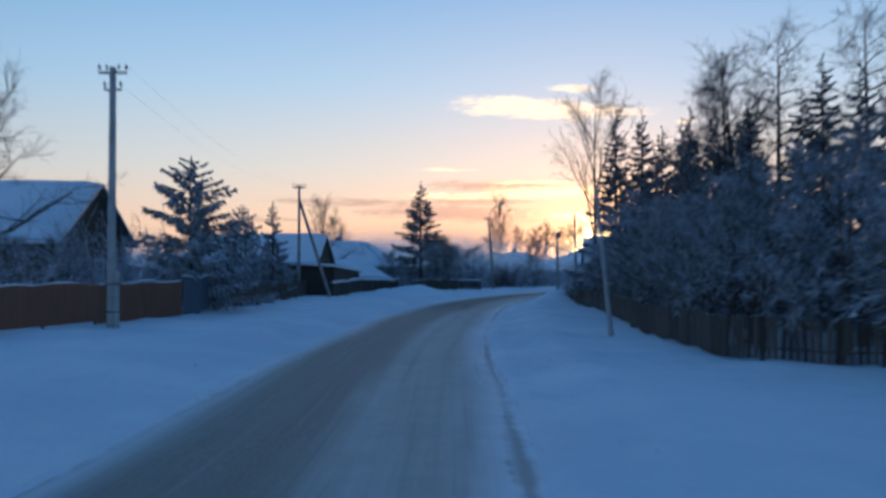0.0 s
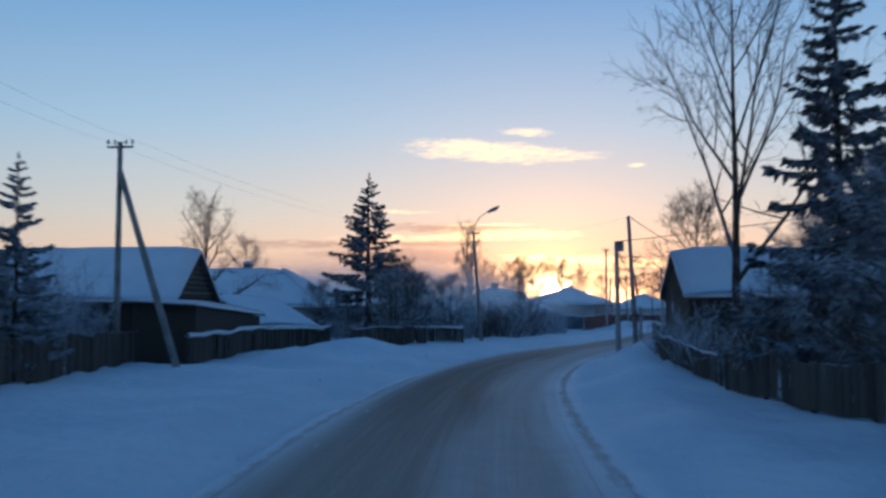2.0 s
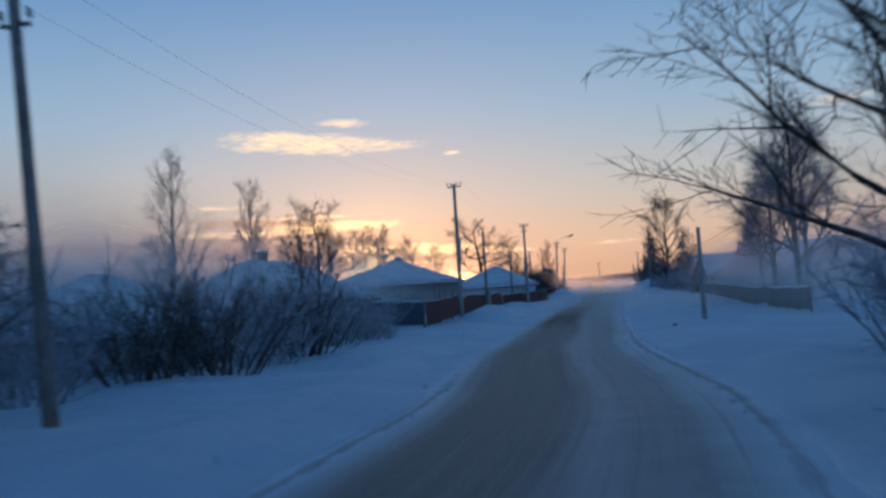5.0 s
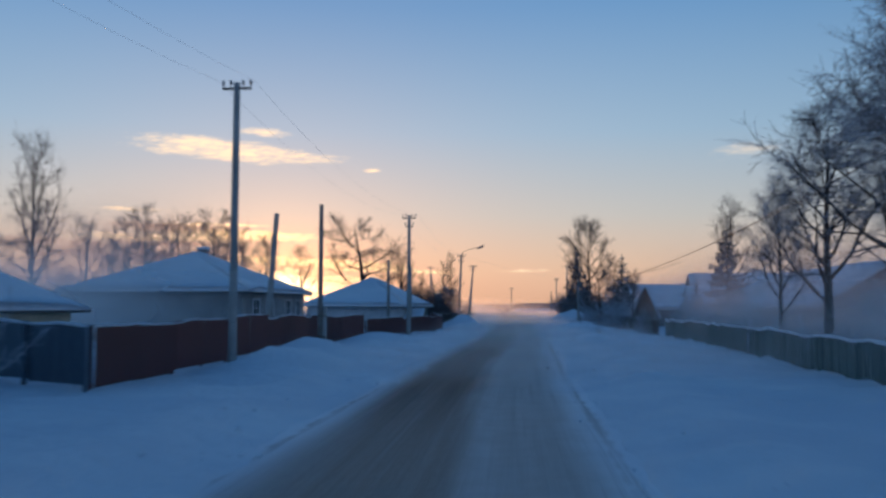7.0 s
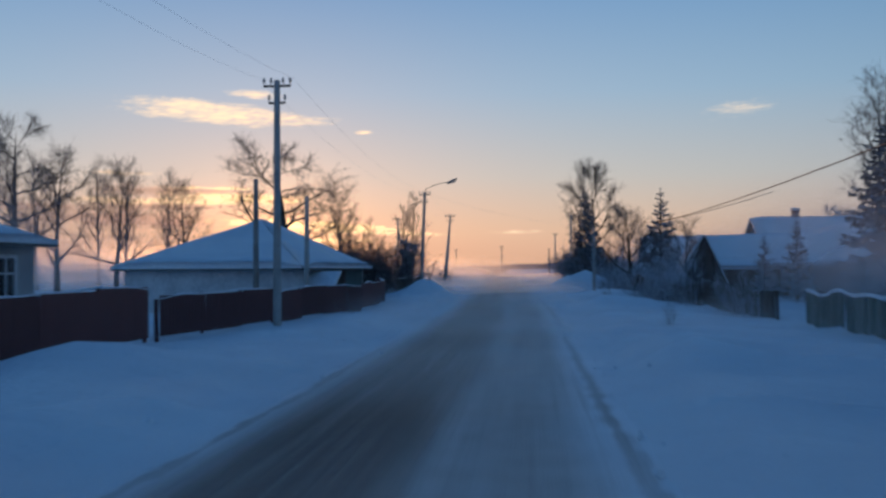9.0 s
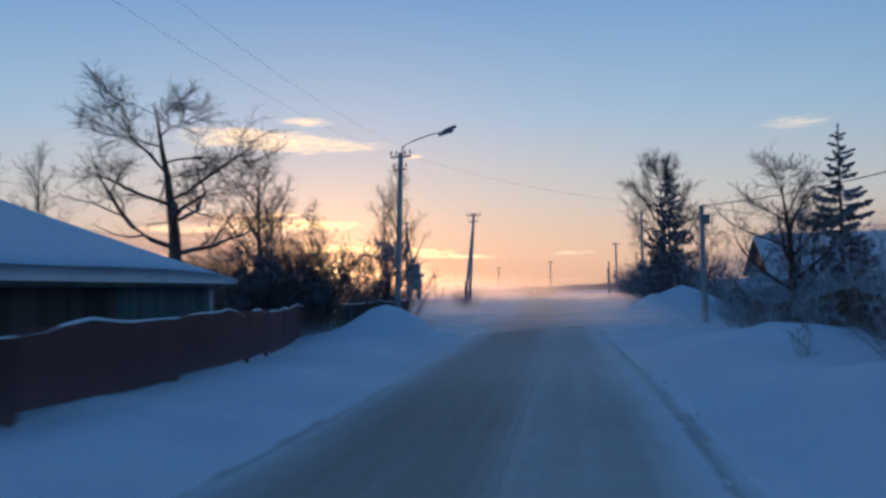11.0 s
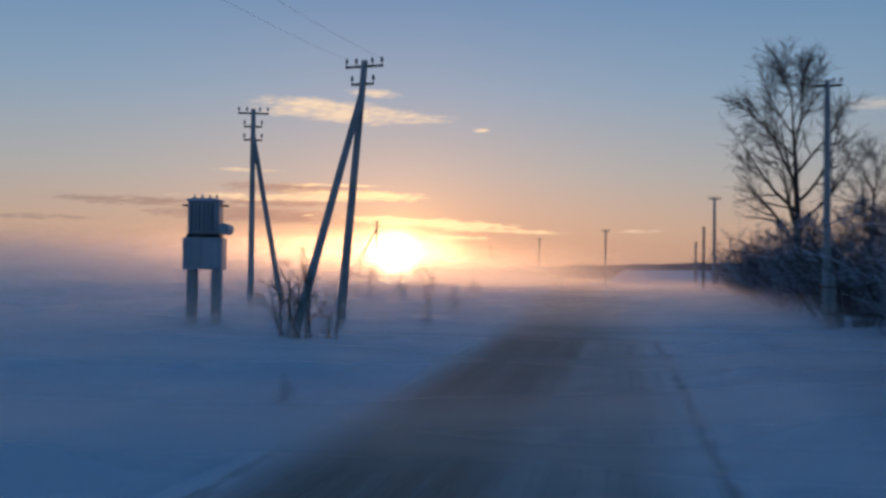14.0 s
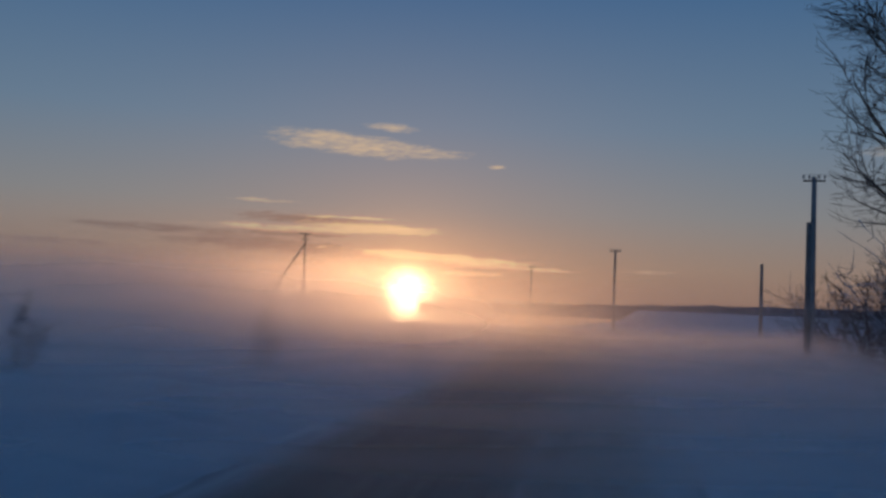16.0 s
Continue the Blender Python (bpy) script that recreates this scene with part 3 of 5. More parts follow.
def bare_tree_meshes(seed, height, fork, limbs, angle, bend, lift, twigs, droop=0.0, stems=1, thick=1.0, mid_count=7, len_k=0.42, fine_r=1.0):
    """Trunk-and-limb paths and twig paths of a leafless tree."""
    r = random.Random(seed)
    wood, fine = [], []
    for s in range(stems):
        lean = Vector((0, 0, 1)) if stems == 1 else twist(Vector((0, 0, 1)), 0.22, r)
        foot = Vector((0, 0, -0.15)) if stems == 1 else Vector((r.uniform(-0.3, 0.3), r.uniform(-0.3, 0.3), -0.15))
        tall = height * r.uniform(0.85, 1.0)
        trunk = limb(foot, lean, tall, 0.022 * height * thick / stems ** 0.4, 0.012, bend * 0.22, 0.10, 9, r)
        trunk[0] = (trunk[0][0], trunk[0][1] * 1.25)
        wood.append(trunk)
        for i in range(limbs):
            t = fork + (0.97 - fork) * (i + r.uniform(0, 0.9)) / limbs
            p, pr, d = on_path(trunk, t)
            turn = i * 2.4 + r.uniform(-0.5, 0.5)
            out = Vector((math.cos(turn), math.sin(turn), 0))
            a = radians(angle * r.uniform(0.75, 1.2) * (1.15 - 0.5 * (t - fork)))
            way = (d * math.cos(a) + out * math.sin(a)).normalized()
            size = height * len_k * (1.12 - 0.75 * (t - fork) / (1 - fork)) * r.uniform(0.75, 1.1)
            arm = limb(p, way, size, pr * 0.62, 0.010, bend, lift, 6, r)
            wood.append(arm)
            for k in range(mid_count):
                u = 0.22 + 0.76 * (k + r.random()) / mid_count
                q, qr, e = on_path(arm, u)
                away = twist(e, 0.95, r)
                arm2 = limb(q, away, size * (0.52 - 0.25 * u) * r.uniform(0.7, 1.2), max(qr * 0.55, 0.010), 0.006, bend * 1.1, lift - droop * 0.4, 4, r)
                wood.append(arm2)
                for j in range(twigs):
                    v = 0.12 + 0.88 * (j + r.random()) / twigs
                    w, wr, f = on_path(arm2, v)
                    long = height * r.uniform(0.035, 0.085)
                    sprig = limb(w, twist(f, 0.9, r), long, 0.0085 * fine_r, 0.0035 * fine_r, 0.28, lift - droop, 2, r)
                    fine.append(sprig)
                    for _ in range(2):
                        x, _, g = on_path(sprig, r.uniform(0.25, 0.9))
                        fine.append(limb(x, twist(g, 0.8, r), long * r.uniform(0.35, 0.7), 0.006 * fine_r, 0.003 * fine_r, 0.2, lift - droop, 1, r))
    return tubes(wood, 5), tubes(fine, 3)


def tree_kind(name, label, wood_mat, twig_mat, **shape):
    (wv, wf), (fv, ff) = bare_tree_meshes(**shape)
    return name, label, mesh_of("trunk", wv, wf, wood_mat, True), mesh_of("crown", fv, ff, twig_mat), shape["height"]


def put_tree(kind, x, y, height, turn=0.0, label="", group="", tilt=0.0, sink=0.0, wide=1.0):
    name, said, trunk, crown, base = kind
    x, y = sited(x, y)
    k = height / base
    m = Matrix.Translation((x, y, ground_z(x, y) - 0.05 - sink)) @ pose(0, 0, 0, tilt, 0, turn) @ Matrix.Diagonal((k * wide, k * wide, k, 1))
    top = thing(name, m, label or said, "shrub" if "shrub" in name else "tree", group)
    child("trunk", trunk, top)
    child("crown", crown, top)
    return top


def spruce_kind(seed, label, needle, height=10.0, wide=2.75, levels=16, gap=0.12, droop=0.30, sparse=1.0, low=0.06, full=0.92):
    """A spruce: tapered trunk, whorls of drooping boughs, and needle sprays along each bough."""
    r = random.Random(seed)
    trunk = tubes([limb(Vector((0, 0, -0.2)), Vector((0, 0, 1)), height + 0.2, 0.018 * height, 0.012, 0.01, 0.1, 8, r)], 7)
    stems, sprays, faces = [], [], []

    def spray(p, way, size, fat):
        """A flat pointed tuft of needles that hangs from a bough: two crossed blades."""
        side = way.cross(Vector((0, 0, 1)))
        side = side.normalized() if side.length > 0.01 else Vector((1, 0, 0))
        rise = side.cross(way).normalized()
        for a, b in ((side, rise), (rise, side)):
            k = len(sprays)
            sprays.extend([p, p + way * size * 0.45 + a * fat, p + way * size + b * fat * 0.3, p + way * size * 0.5 - a * fat])
            faces.extend([(k, k + 1, k + 2), (k, k + 2, k + 3)])

    whole = round(levels * 5.6 * sparse)
    lobes = [(r.uniform(0, 6.3), r.uniform(1.5, 4.5), r.uniform(0, 6.3)) for _ in range(3)]
    for i in range(whole):
        t = min(max(low + (0.985 - low) * (max(i + r.uniform(-0.4, 0.4), 0) / whole) ** 0.86, low), 0.985)
        z, a = height * t, i * 2.39996 + r.uniform(-0.5, 0.5)
        uneven = 1 + 0.10 * sum(math.sin(k * a + q + w * t * 5) for q, k, w in lobes)
        size = (wide * (1 - t) ** full * r.uniform(0.70, 1.12) * uneven + 0.06)
        if r.random() < gap:
            continue
        out = Vector((math.cos(a), math.sin(a), 0))
        bough, p = [], Vector((0, 0, z))
        for j in range(6):
            u = j / 5
            # droops first, then turns its tip up
            q = p + out * size * u + Vector((0, 0, size * (0.10 * u - droop * 1.9 * u * u + droop * 1.5 * u ** 3 + 0.28 * t * u)))
            bough.append((q, 0.020 * (1 - u) * (0.5 + size / wide) + 0.006))
        stems.append(bough)
        many = max(5, round(16 * size / wide * 1.7) + 3)
        for j in range(many):
            u = 0.12 + 0.9 * (j + r.random() * 0.8) / many
            q, _, d = on_path(bough, min(u, 1.0))
            for side in (-1, 1):
                lean = out.cross(Vector((0, 0, 1))) * side
                way = (d * r.uniform(0.3, 0.9) + lean * r.uniform(0.2, 0.8) + Vector((0, 0, r.uniform(-1.25, -0.05)))).normalized()
                spray(q, way, (0.22 + 0.30 * (1 - u) * size / wide + 0.12 * r.random()) * wide / 2.6 * (0.75 + 0.5 * (1 - t)) * (0.30 + 0.70 * min(1.0, 3.0 * (1 - t))), 0.042 + 0.03 * r.random())
        spray(bough[-1][0], out, 0.12 + 0.16 * (1 - t), 0.05)
    spray(Vector((0, 0, height - 0.1)), Vector((0, 0, 1)), 0.3, 0.04)
    sv, sf = tubes(stems, 3)
    base = len(sv)
    crown = mesh_of("crown", sv + sprays, sf + [tuple(base + i for i in f) for f in faces], needle)
    return "spruce_tree", label, mesh_of("trunk", *trunk, BARK, True), crown, height


def shrub_kind(seed, label, mat, height=2.0, stems=16, spread=0.5, twigs=7, name="shrub"):
    r = random.Random(seed)
    wood, fine = [], []
    for s in range(stems):
        a = r.uniform(0, 6.3)
        foot = Vector((math.cos(a), math.sin(a), 0)) * r.uniform(0, 0.35) * height * spread
        way = (Vector((0, 0, 1)) + Vector((math.cos(a), math.sin(a), 0)) * r.uniform(0.1, 1.0) * spread).normalized()
        stem = limb(foot - Vector((0, 0, 0.15)), way, height * r.uniform(0.6, 1.1), 0.011 * height, 0.006, 0.16, 0.04, 5, r)
        wood.append(stem)
        for k in range(twigs):
            p, pr, d = on_path(stem, 0.15 + 0.85 * (k + r.random()) / twigs)
            arm = limb(p, twist(d, 0.9, r), height * r.uniform(0.18, 0.4), 0.008, 0.005, 0.25, 0.03, 3, r)
            fine.append(arm)
            for _ in range(5):
                q, _, e = on_path(arm, r.uniform(0.15, 0.95))
                fine.append(limb(q, twist(e, 0.9, r), height * r.uniform(0.07, 0.17), 0.0065, 0.0035, 0.25, 0.0, 1, r))
    return name, label, mesh_of("trunk", *tubes(wood, 5), mat, True), mesh_of("crown", *tubes(fine, 3), mat), height


ROUND = tree_kind("bare_tree", "broad leafless tree with a round crown of fine twigs", BARK, TWIG, seed=3, height=10.0, fork=0.24, limbs=13, angle=52, bend=0.17, lift=0.055, twigs=9)
ROUND_B = tree_kind("bare_tree", "leafless roadside tree with many upswept limbs", BARK, TWIG, seed=14, height=10.0, fork=0.20, limbs=14, angle=44, bend=0.17, lift=0.075, twigs=9)
SLIM = tree_kind("bare_tree", "slim leafless tree with thin upright branches", BARK, TWIG, seed=5, height=12.0, fork=0.26, limbs=15, angle=32, bend=0.12, lift=0.09, twigs=7, thick=0.7, mid_count=5, len_k=0.30)
OAK = tree_kind("bare_oak", "old leafless oak with a crooked trunk and gnarled limbs", BARK, TWIG, seed=23, height=10.5, fork=0.32, limbs=13, angle=72, bend=0.32, lift=0.035, twigs=13, thick=1.3, len_k=0.43, mid_count=9)
FRUIT = tree_kind("fruit_tree", "low leafless fruit tree with tangled frosty branches", BARK, HALF_RIMED, seed=31, height=5.0, fork=0.16, limbs=12, angle=62, bend=0.30, lift=0.02, twigs=9, stems=2, len_k=0.52)
BIRCH = tree_kind("birch_tree", "tall birch with hanging twigs white with rime", BARK, HALF_RIMED, seed=41, height=11.0, fork=0.22, limbs=18, angle=44, bend=0.18, lift=0.06, twigs=13, droop=0.14, mid_count=9, thick=0.8, len_k=0.36)
LARCH = tree_kind("larch_tree", "tall thin larch with short bare side branches", BARK, TWIG, seed=51, height=13.0, fork=0.30, limbs=38, angle=78, bend=0.10, lift=0.01, twigs=4, thick=0.62, mid_count=4, len_k=0.15)
GREAT = tree_kind("bare_tree", "great leafless tree with a fan of upswept limbs", BARK, TWIG, seed=57, height=10.0, fork=0.22, limbs=15, angle=42, bend=0.15, lift=0.07, twigs=12, mid_count=9, len_k=0.46)
SPRUCE = spruce_kind(61, "dark spruce with a pointed top and drooping boughs", NEEDLE, wide=3.0, levels=24, gap=0.2)
SPRUCE_B = spruce_kind(62, "tall dark spruce standing among others", NEEDLE, wide=2.3, levels=23, gap=0.16)
SPRUCE_SNOW = spruce_kind(63, "wide spruce with boughs laden with rime", RIMED_NEEDLE, height=7.0, wide=3.7, levels=17, gap=0.15, droop=0.02, sparse=0.85, full=0.6)
SPRUCE_SMALL = spruce_kind(64, "small frosted spruce with open boughs", RIMED_NEEDLE, height=6.0, wide=1.7, levels=20, gap=0.15, droop=0.28, sparse=0.8)
SHRUB = shrub_kind(71, "leafless shrub thick with white rime", RIMED, 2.6, 20, 0.75)
THICKET = shrub_kind(75, "dense dark thorny thicket", TWIG, 3.2, 34, 0.9, 11)
SHRUB_DARK = shrub_kind(72, "dense leafless dark shrub", TWIG, 3.0, 22, 0.7)
SAPLING = shrub_kind(76, "thin bare saplings standing in the snow", TWIG, 2.4, 4, 0.35, 4, "sapling_shrub")
WEEDS = shrub_kind(73, "dry frosted weed stalks standing in the snow", WEED, 1.2, 7, 0.5, 3, "weed_clump")


# ---- poles, houses, fences ----
def pole_thing(x, y, height, lean=(0.0, 0.0), wooden=False, arms=1, strut=None, lamp=0.0, box_at=None, stub=False, turn=0.0, label="", high_voltage=False, thick=1.0, lift=1.15):
    """A line pole. lean: metres by which its top stands off, along x and y. strut: the strut's foot, off the pole's foot."""
    x, y = sited(x, y)
    z = ground_z(x, y)
    said = label or ("weathered wooden line pole" if wooden else "grey concrete line pole") + (" with a street lamp on an arm" if lamp else " with crossarm and insulators" if arms else " standing in the snow") + (" and a slanting strut" if strut else "")
    top = thing("street_lamp" if lamp else "line_pole", Matrix.Translation((x, y, z)), said, "street lamp" if lamp else "utility pole", "poles along the road")
    head = Vector((lean[0], lean[1], height))
    base = Vector((0, 0, -0.4))
    mat = OLD_WOOD if wooden else CONCRETE
    bm = bmesh.new()
    if wooden:
        rod(bm, base, head, 0.125 * thick, 0.085 * thick, 10)
    else:
        rod(bm, base, head, 0.145 * thick, 0.10 * thick, 8)
    part("pole", bm, mat, top, smooth=wooden)
    along = (head - base).normalized()
    spin = Matrix.Rotation(radians(turn), 4, "Z")
    for i in range(arms):
        c = base + along * ((head - base).length - 0.18 - 0.55 * i)
        wide = (0.62 if high_voltage else 0.46) * (1 if i == 0 else 0.6)
        bm = bmesh.new()
        box(bm, (0, 0, 0), (2 * wide, 0.06, 0.07), Matrix.Translation(c) @ spin, 0.008)
        arm = part("crossarm", bm, IRON, top)
        for s in ((-1, 1) if i else (-1, -0.45, 0.45, 1)):
            bm = bmesh.new()
            q = c + spin @ Vector((s * wide * 0.94, 0, 0))
            rod(bm, q, q + Vector((0, 0, 0.14)), 0.012, sides=6)
            rod(bm, q + Vector((0, 0, 0.12)), q + Vector((0, 0, 0.26)), 0.055, 0.035, 8)
            part("insulator", bm, PORCELAIN, top)
    if strut is not None:
        foot = Vector((strut[0], strut[1], ground_z(x + strut[0], y + strut[1]) - z - 0.4))
        bm = bmesh.new()
        rod(bm, foot, base + along * ((head - base).length * 0.88), 0.13, 0.10, 8)
        part("strut", bm, mat, top)
    if stub:
        bm = bmesh.new()
        box(bm, (0.20, 0, 0.7), (0.14, 0.2, 2.2), None, 0.02)
        part("stub_post", bm, CONCRETE, top, "short concrete post that carries the pole")
        for h in (0.5, 1.4):
            bm = bmesh.new()
            box(bm, (0.06, 0, h), (0.46, 0.30, 0.04), None, 0.01)
            part("wire_tie", bm, IRON, top)
    if box_at:
        bm = bmesh.new()
        box(bm, (lean[0] * box_at / height + 0.16, lean[1] * box_at / height - 0.1, box_at), (0.3, 0.26, 0.42), None, 0.02)
        part("meter_box", bm, LAMP_GREY, top)
    if lamp:
        reach = spin @ Vector((lamp, 0, 0))
        paths = [[(head - Vector((0, 0, 0.5)), 0.030), (head + reach * 0.05 + Vector((0, 0, 0.25)), 0.028), (head + reach * 0.35 + Vector((0, 0, 0.65 * lift)), 0.026), (head + reach * 0.75 + Vector((0, 0, 0.91 * lift)), 0.024), (head + reach + Vector((0, 0, lift)), 0.022)]]
        child("lamp_arm", mesh_of("lamp_arm", *tubes(paths, 7), IRON, True), top)
        bm = bmesh.new()
        ball(bm, (0, 0, 0), 0.5, (0.95, 0.34, 0.22))
        bmesh.ops.transform(bm, matrix=Matrix.Translation(head + reach * 1.18 + Vector((0, 0, lift + 0.05))) @ spin @ pose(0, 0, 0, 0, -24, 0), verts=bm.verts)
        shade = part("lamp_head", bm, LAMP_GREY, top, "grey teardrop lamp head", True)
        bm = bmesh.new()
        ball(bm, (0, 0, 0), 0.5, (0.55, 0.22, 0.10))
        bmesh.ops.transform(bm, matrix=Matrix.Translation(head + reach * 1.2 + Vector((0, 0, lift - 0.03))) @ spin @ pose(0, 0, 0, 0, -10, 0), verts=bm.verts)
        part("lamp_glass", bm, GLASS_DULL, shade, smooth=True)
    return Vector((x, y, z)) + head


def wire(name, label, points, sag, r=0.012):
    """A hanging wire from point to point."""
    path = []
    for a, b in zip(points, points[1:]):
        for i in range(13):
            t = i / 12
            path.append((Vector(a).lerp(Vector(b), t) - Vector((0, 0, sag * 4 * t * (1 - t))), r))
    tagged(new(name, mesh_of(name, *tubes([path], 4), WIRE if "bare" in label else CABLE)), label, "cable", "overhead wires")


def slab(bm, corners, thick):
    """A plate from four corners, thickened upwards along its normal."""
    a, b, c, d = (Vector(p) for p in corners)
    up = (b - a).cross(d - a).normalized()
    up = up if up.z > 0 else -up
    low = [bm.verts.new(p) for p in (a, b, c, d)]
    high = [bm.verts.new(p + up * thick) for p in (a, b, c, d)]
    bm.faces.new(low[::-1]), bm.faces.new(high)
    for i in range(4):
        j = (i + 1) % 4
        bm.faces.new((low[i], low[j], high[j], high[i]))


def snow_sheet(corners, thick, seed, cells=10):
    """A soft, uneven snow blanket over a sloping four-cornered roof face, with rounded edges that hang over."""
    a, b, c, d = (Vector(p) for p in corners)
    r = np.random.RandomState(seed)
    verts, faces = [], []
    up = (b - a).cross(d - a).normalized()
    up = up if up.z > 0 else -up
    phase = r.uniform(0, 6, 4)
    for layer in (0, 1):
        for i in range(cells + 1):
            for j in range(cells + 1):
                u, v = i / cells, j / cells
                p = a.lerp(b, u).lerp(d.lerp(c, u), v)
                rim = min(1.0, 6 * min(u, 1 - u, v + 0.12, 1.12 - v))
                h = thick * (0.35 + 0.65 * rim ** 0.5) * (1 + 0.16 * math.sin(5 * u + phase[0]) * math.sin(4 * v + phase[1]) + 0.06 * math.sin(13 * u + phase[2])) if layer else -0.01
                verts.append(p + up * h)
    w = cells + 1
    for i in range(cells):
        for j in range(cells):
            q = i * w + j
            faces += [(q, q + w, q + w + 1, q + 1), tuple(w * w + k for k in (q, q + 1, q + w + 1, q + w))]
    for i in range(cells):
        for q, s in ((i, 1), (cells * w + i, 1), (i * w, w), (i * w + cells, w)):
            faces.append((q, q + s, q + s + w * w, q + w * w))
    return verts, faces


def add_window(parent, m, wide=0.9, tall=1.2):
    """A window on a wall: frame, cross bars, panes, and a sill. m: its middle, x along the wall, -y outwards."""
    top = new("window")
    top.parent, top.matrix_basis = parent, m
    tagged(top, "small window with a pale wooden surround")
    bm = bmesh.new()
    for cx, cz, sx, sz in ((-wide / 2 - 0.05, 0, 0.10, tall + 0.2), (wide / 2 + 0.05, 0, 0.10, tall + 0.2), (0, tall / 2 + 0.05, wide, 0.10), (0, -tall / 2 - 0.05, wide, 0.10)):
        box(bm, (cx, -0.035, cz), (sx, 0.07, sz), None, 0.006)
    box(bm, (0, -0.025, 0), (0.05, 0.04, tall), None)
    box(bm, (0, -0.025, tall * 0.18), (wide, 0.04, 0.05), None)
    part("window_frame", bm, TRIM, top)
    bm = bmesh.new()
    box(bm, (0, -0.008, 0), (wide, 0.012, tall))
    part("pane", bm, PANE, top)
    bm = bmesh.new()
    box(bm, (0, -0.09, -tall / 2 - 0.13), (wide + 0.3, 0.18, 0.05), None, 0.01)
    part("sill", bm, TRIM, top)


def house(name, x, y, ahead, wide, deep, eave, ridge, wall_mat, gable_mat, label, hip_front=False, hip_back=False, over=0.45, windows=(), side_windows=(), chimney=None, snow=0.30, seed=1, base=0.0, boarded=False, plinth=True):
    """A house. (x, y): middle of its front wall's foot; ahead: degrees (from +x) of the way from the front back along the ridge."""
    x, y = sited(x, y)
    top = thing(name, Matrix.Translation((x, y, base + float(road_rise(y)))) @ pose(0, 0, 0, 0, 0, ahead - 90), label, name.replace("_", " ").split()[-1])
    # here: x across, y back along the ridge, front wall at y = 0
    h = wide / 2
    bm = bmesh.new()
    t = 0.22
    box(bm, (-h + t / 2, deep / 2, eave / 2 - 0.2), (t, deep, eave + 0.4))
    part("side_wall", bm, wall_mat, top)
    bm = bmesh.new()
    box(bm, (h - t / 2, deep / 2, eave / 2 - 0.2), (t, deep, eave + 0.4))
    part("side_wall", bm, wall_mat, top)
    rise = ridge - eave
    for yy, hip, which in ((0.0, hip_front, "front_wall"), (deep, hip_back, "back_wall")):
        bm = bmesh.new()
        s = 1 if yy == 0 else -1
        box(bm, (0, yy + s * t / 2, eave / 2 - 0.2), (wide - 2 * t, t, eave + 0.4))
        part(which, bm, wall_mat, top)
        if not hip:
            bm = bmesh.new()
            pts = [Vector((-h, yy, eave)), Vector((h, yy, eave)), Vector((0, yy, ridge))]
            lo, hi = [bm.verts.new(p) for p in pts], [bm.verts.new(p + Vector((0, s * 0.12, 0))) for p in pts]
            bm.faces.new(lo), bm.faces.new(hi[::-1])
            for i in range(3):
                bm.faces.new((lo[i], lo[(i + 1) % 3], hi[(i + 1) % 3], hi[i]))
            bmesh.ops.recalc_face_normals(bm, faces=bm.faces)
            part("gable", bm, gable_mat, top)
            if boarded and yy == 0:
                many = round(wide / 0.17)
                for i in range(many):
                    c = -h + (i + 0.5) * wide / many
                    tall = rise * (1 - abs(c) / h) - 0.04
                    if tall > 0.1:
                        bm = bmesh.new()
                        box(bm, (c, -0.022, eave + tall / 2), (wide / many - 0.02, 0.03, tall))
                        part("board", bm, gable_mat, top)
    # roof faces
    slope = rise / h
    ex, ez = h + over, eave - over * slope
    fy, by = -over, deep + over
    ry0 = h * 0.95 if hip_front else fy
    ry1 = deep - h * 0.95 if hip_back else by
    if ry1 < ry0:
        ry0 = ry1 = (ry0 + ry1) / 2
    faces = [((-ex, fy, ez), (-ex, by, ez), (-0.001, ry1, ridge), (-0.001, ry0, ridge)), ((ex, by, ez), (ex, fy, ez), (0.001, ry0, ridge), (0.001, ry1, ridge))]
    if hip_front:
        faces.append(((ex, fy, ez), (-ex, fy, ez), (-0.002, ry0, ridge), (0.002, ry0, ridge)))
    if hip_back:
        faces.append(((-ex, by, ez), (ex, by, ez), (0.002, ry1, ridge), (-0.002, ry1, ridge)))
    for i, face in enumerate(faces):
        bm = bmesh.new()
        slab(bm, face, 0.07)
        bmesh.ops.recalc_face_normals(bm, faces=bm.faces)
        deck = part("roof", bm, ROOF_DECK, top)
        lifted = [Vector(p) + Vector((0, 0, 0.075)) for p in face]
        v, f = snow_sheet(lifted, snow, seed + i)
        me = mesh_of("snow_cover", v, f, SNOW, True)
        child("snow_cover", me, deck, "thick smooth blanket of snow")
    for cx, cz, wd, tl in windows:
        add_window(top, pose(cx, 0, cz), wd, tl)
    for cy, cz, wd, tl, side in side_windows:
        add_window(top, pose(side * h, cy, cz, 0, 0, 90 * side), wd, tl)
    if chimney:
        cx, cy, tall = chimney
        cz = ridge - abs(cx) * slope
        bm = bmesh.new()
        box(bm, (cx, cy, cz + tall / 2 - 0.2), (0.5, 0.5, tall + 0.4), None, 0.015)
        stack = part("chimney", bm, BRICK, top)
        bm = bmesh.new()
        box(bm, (cx, cy, cz + tall + 0.04), (0.62, 0.62, 0.10), None, 0.02)
        part("chimney_cap", bm, GREY_PLASTER, stack)
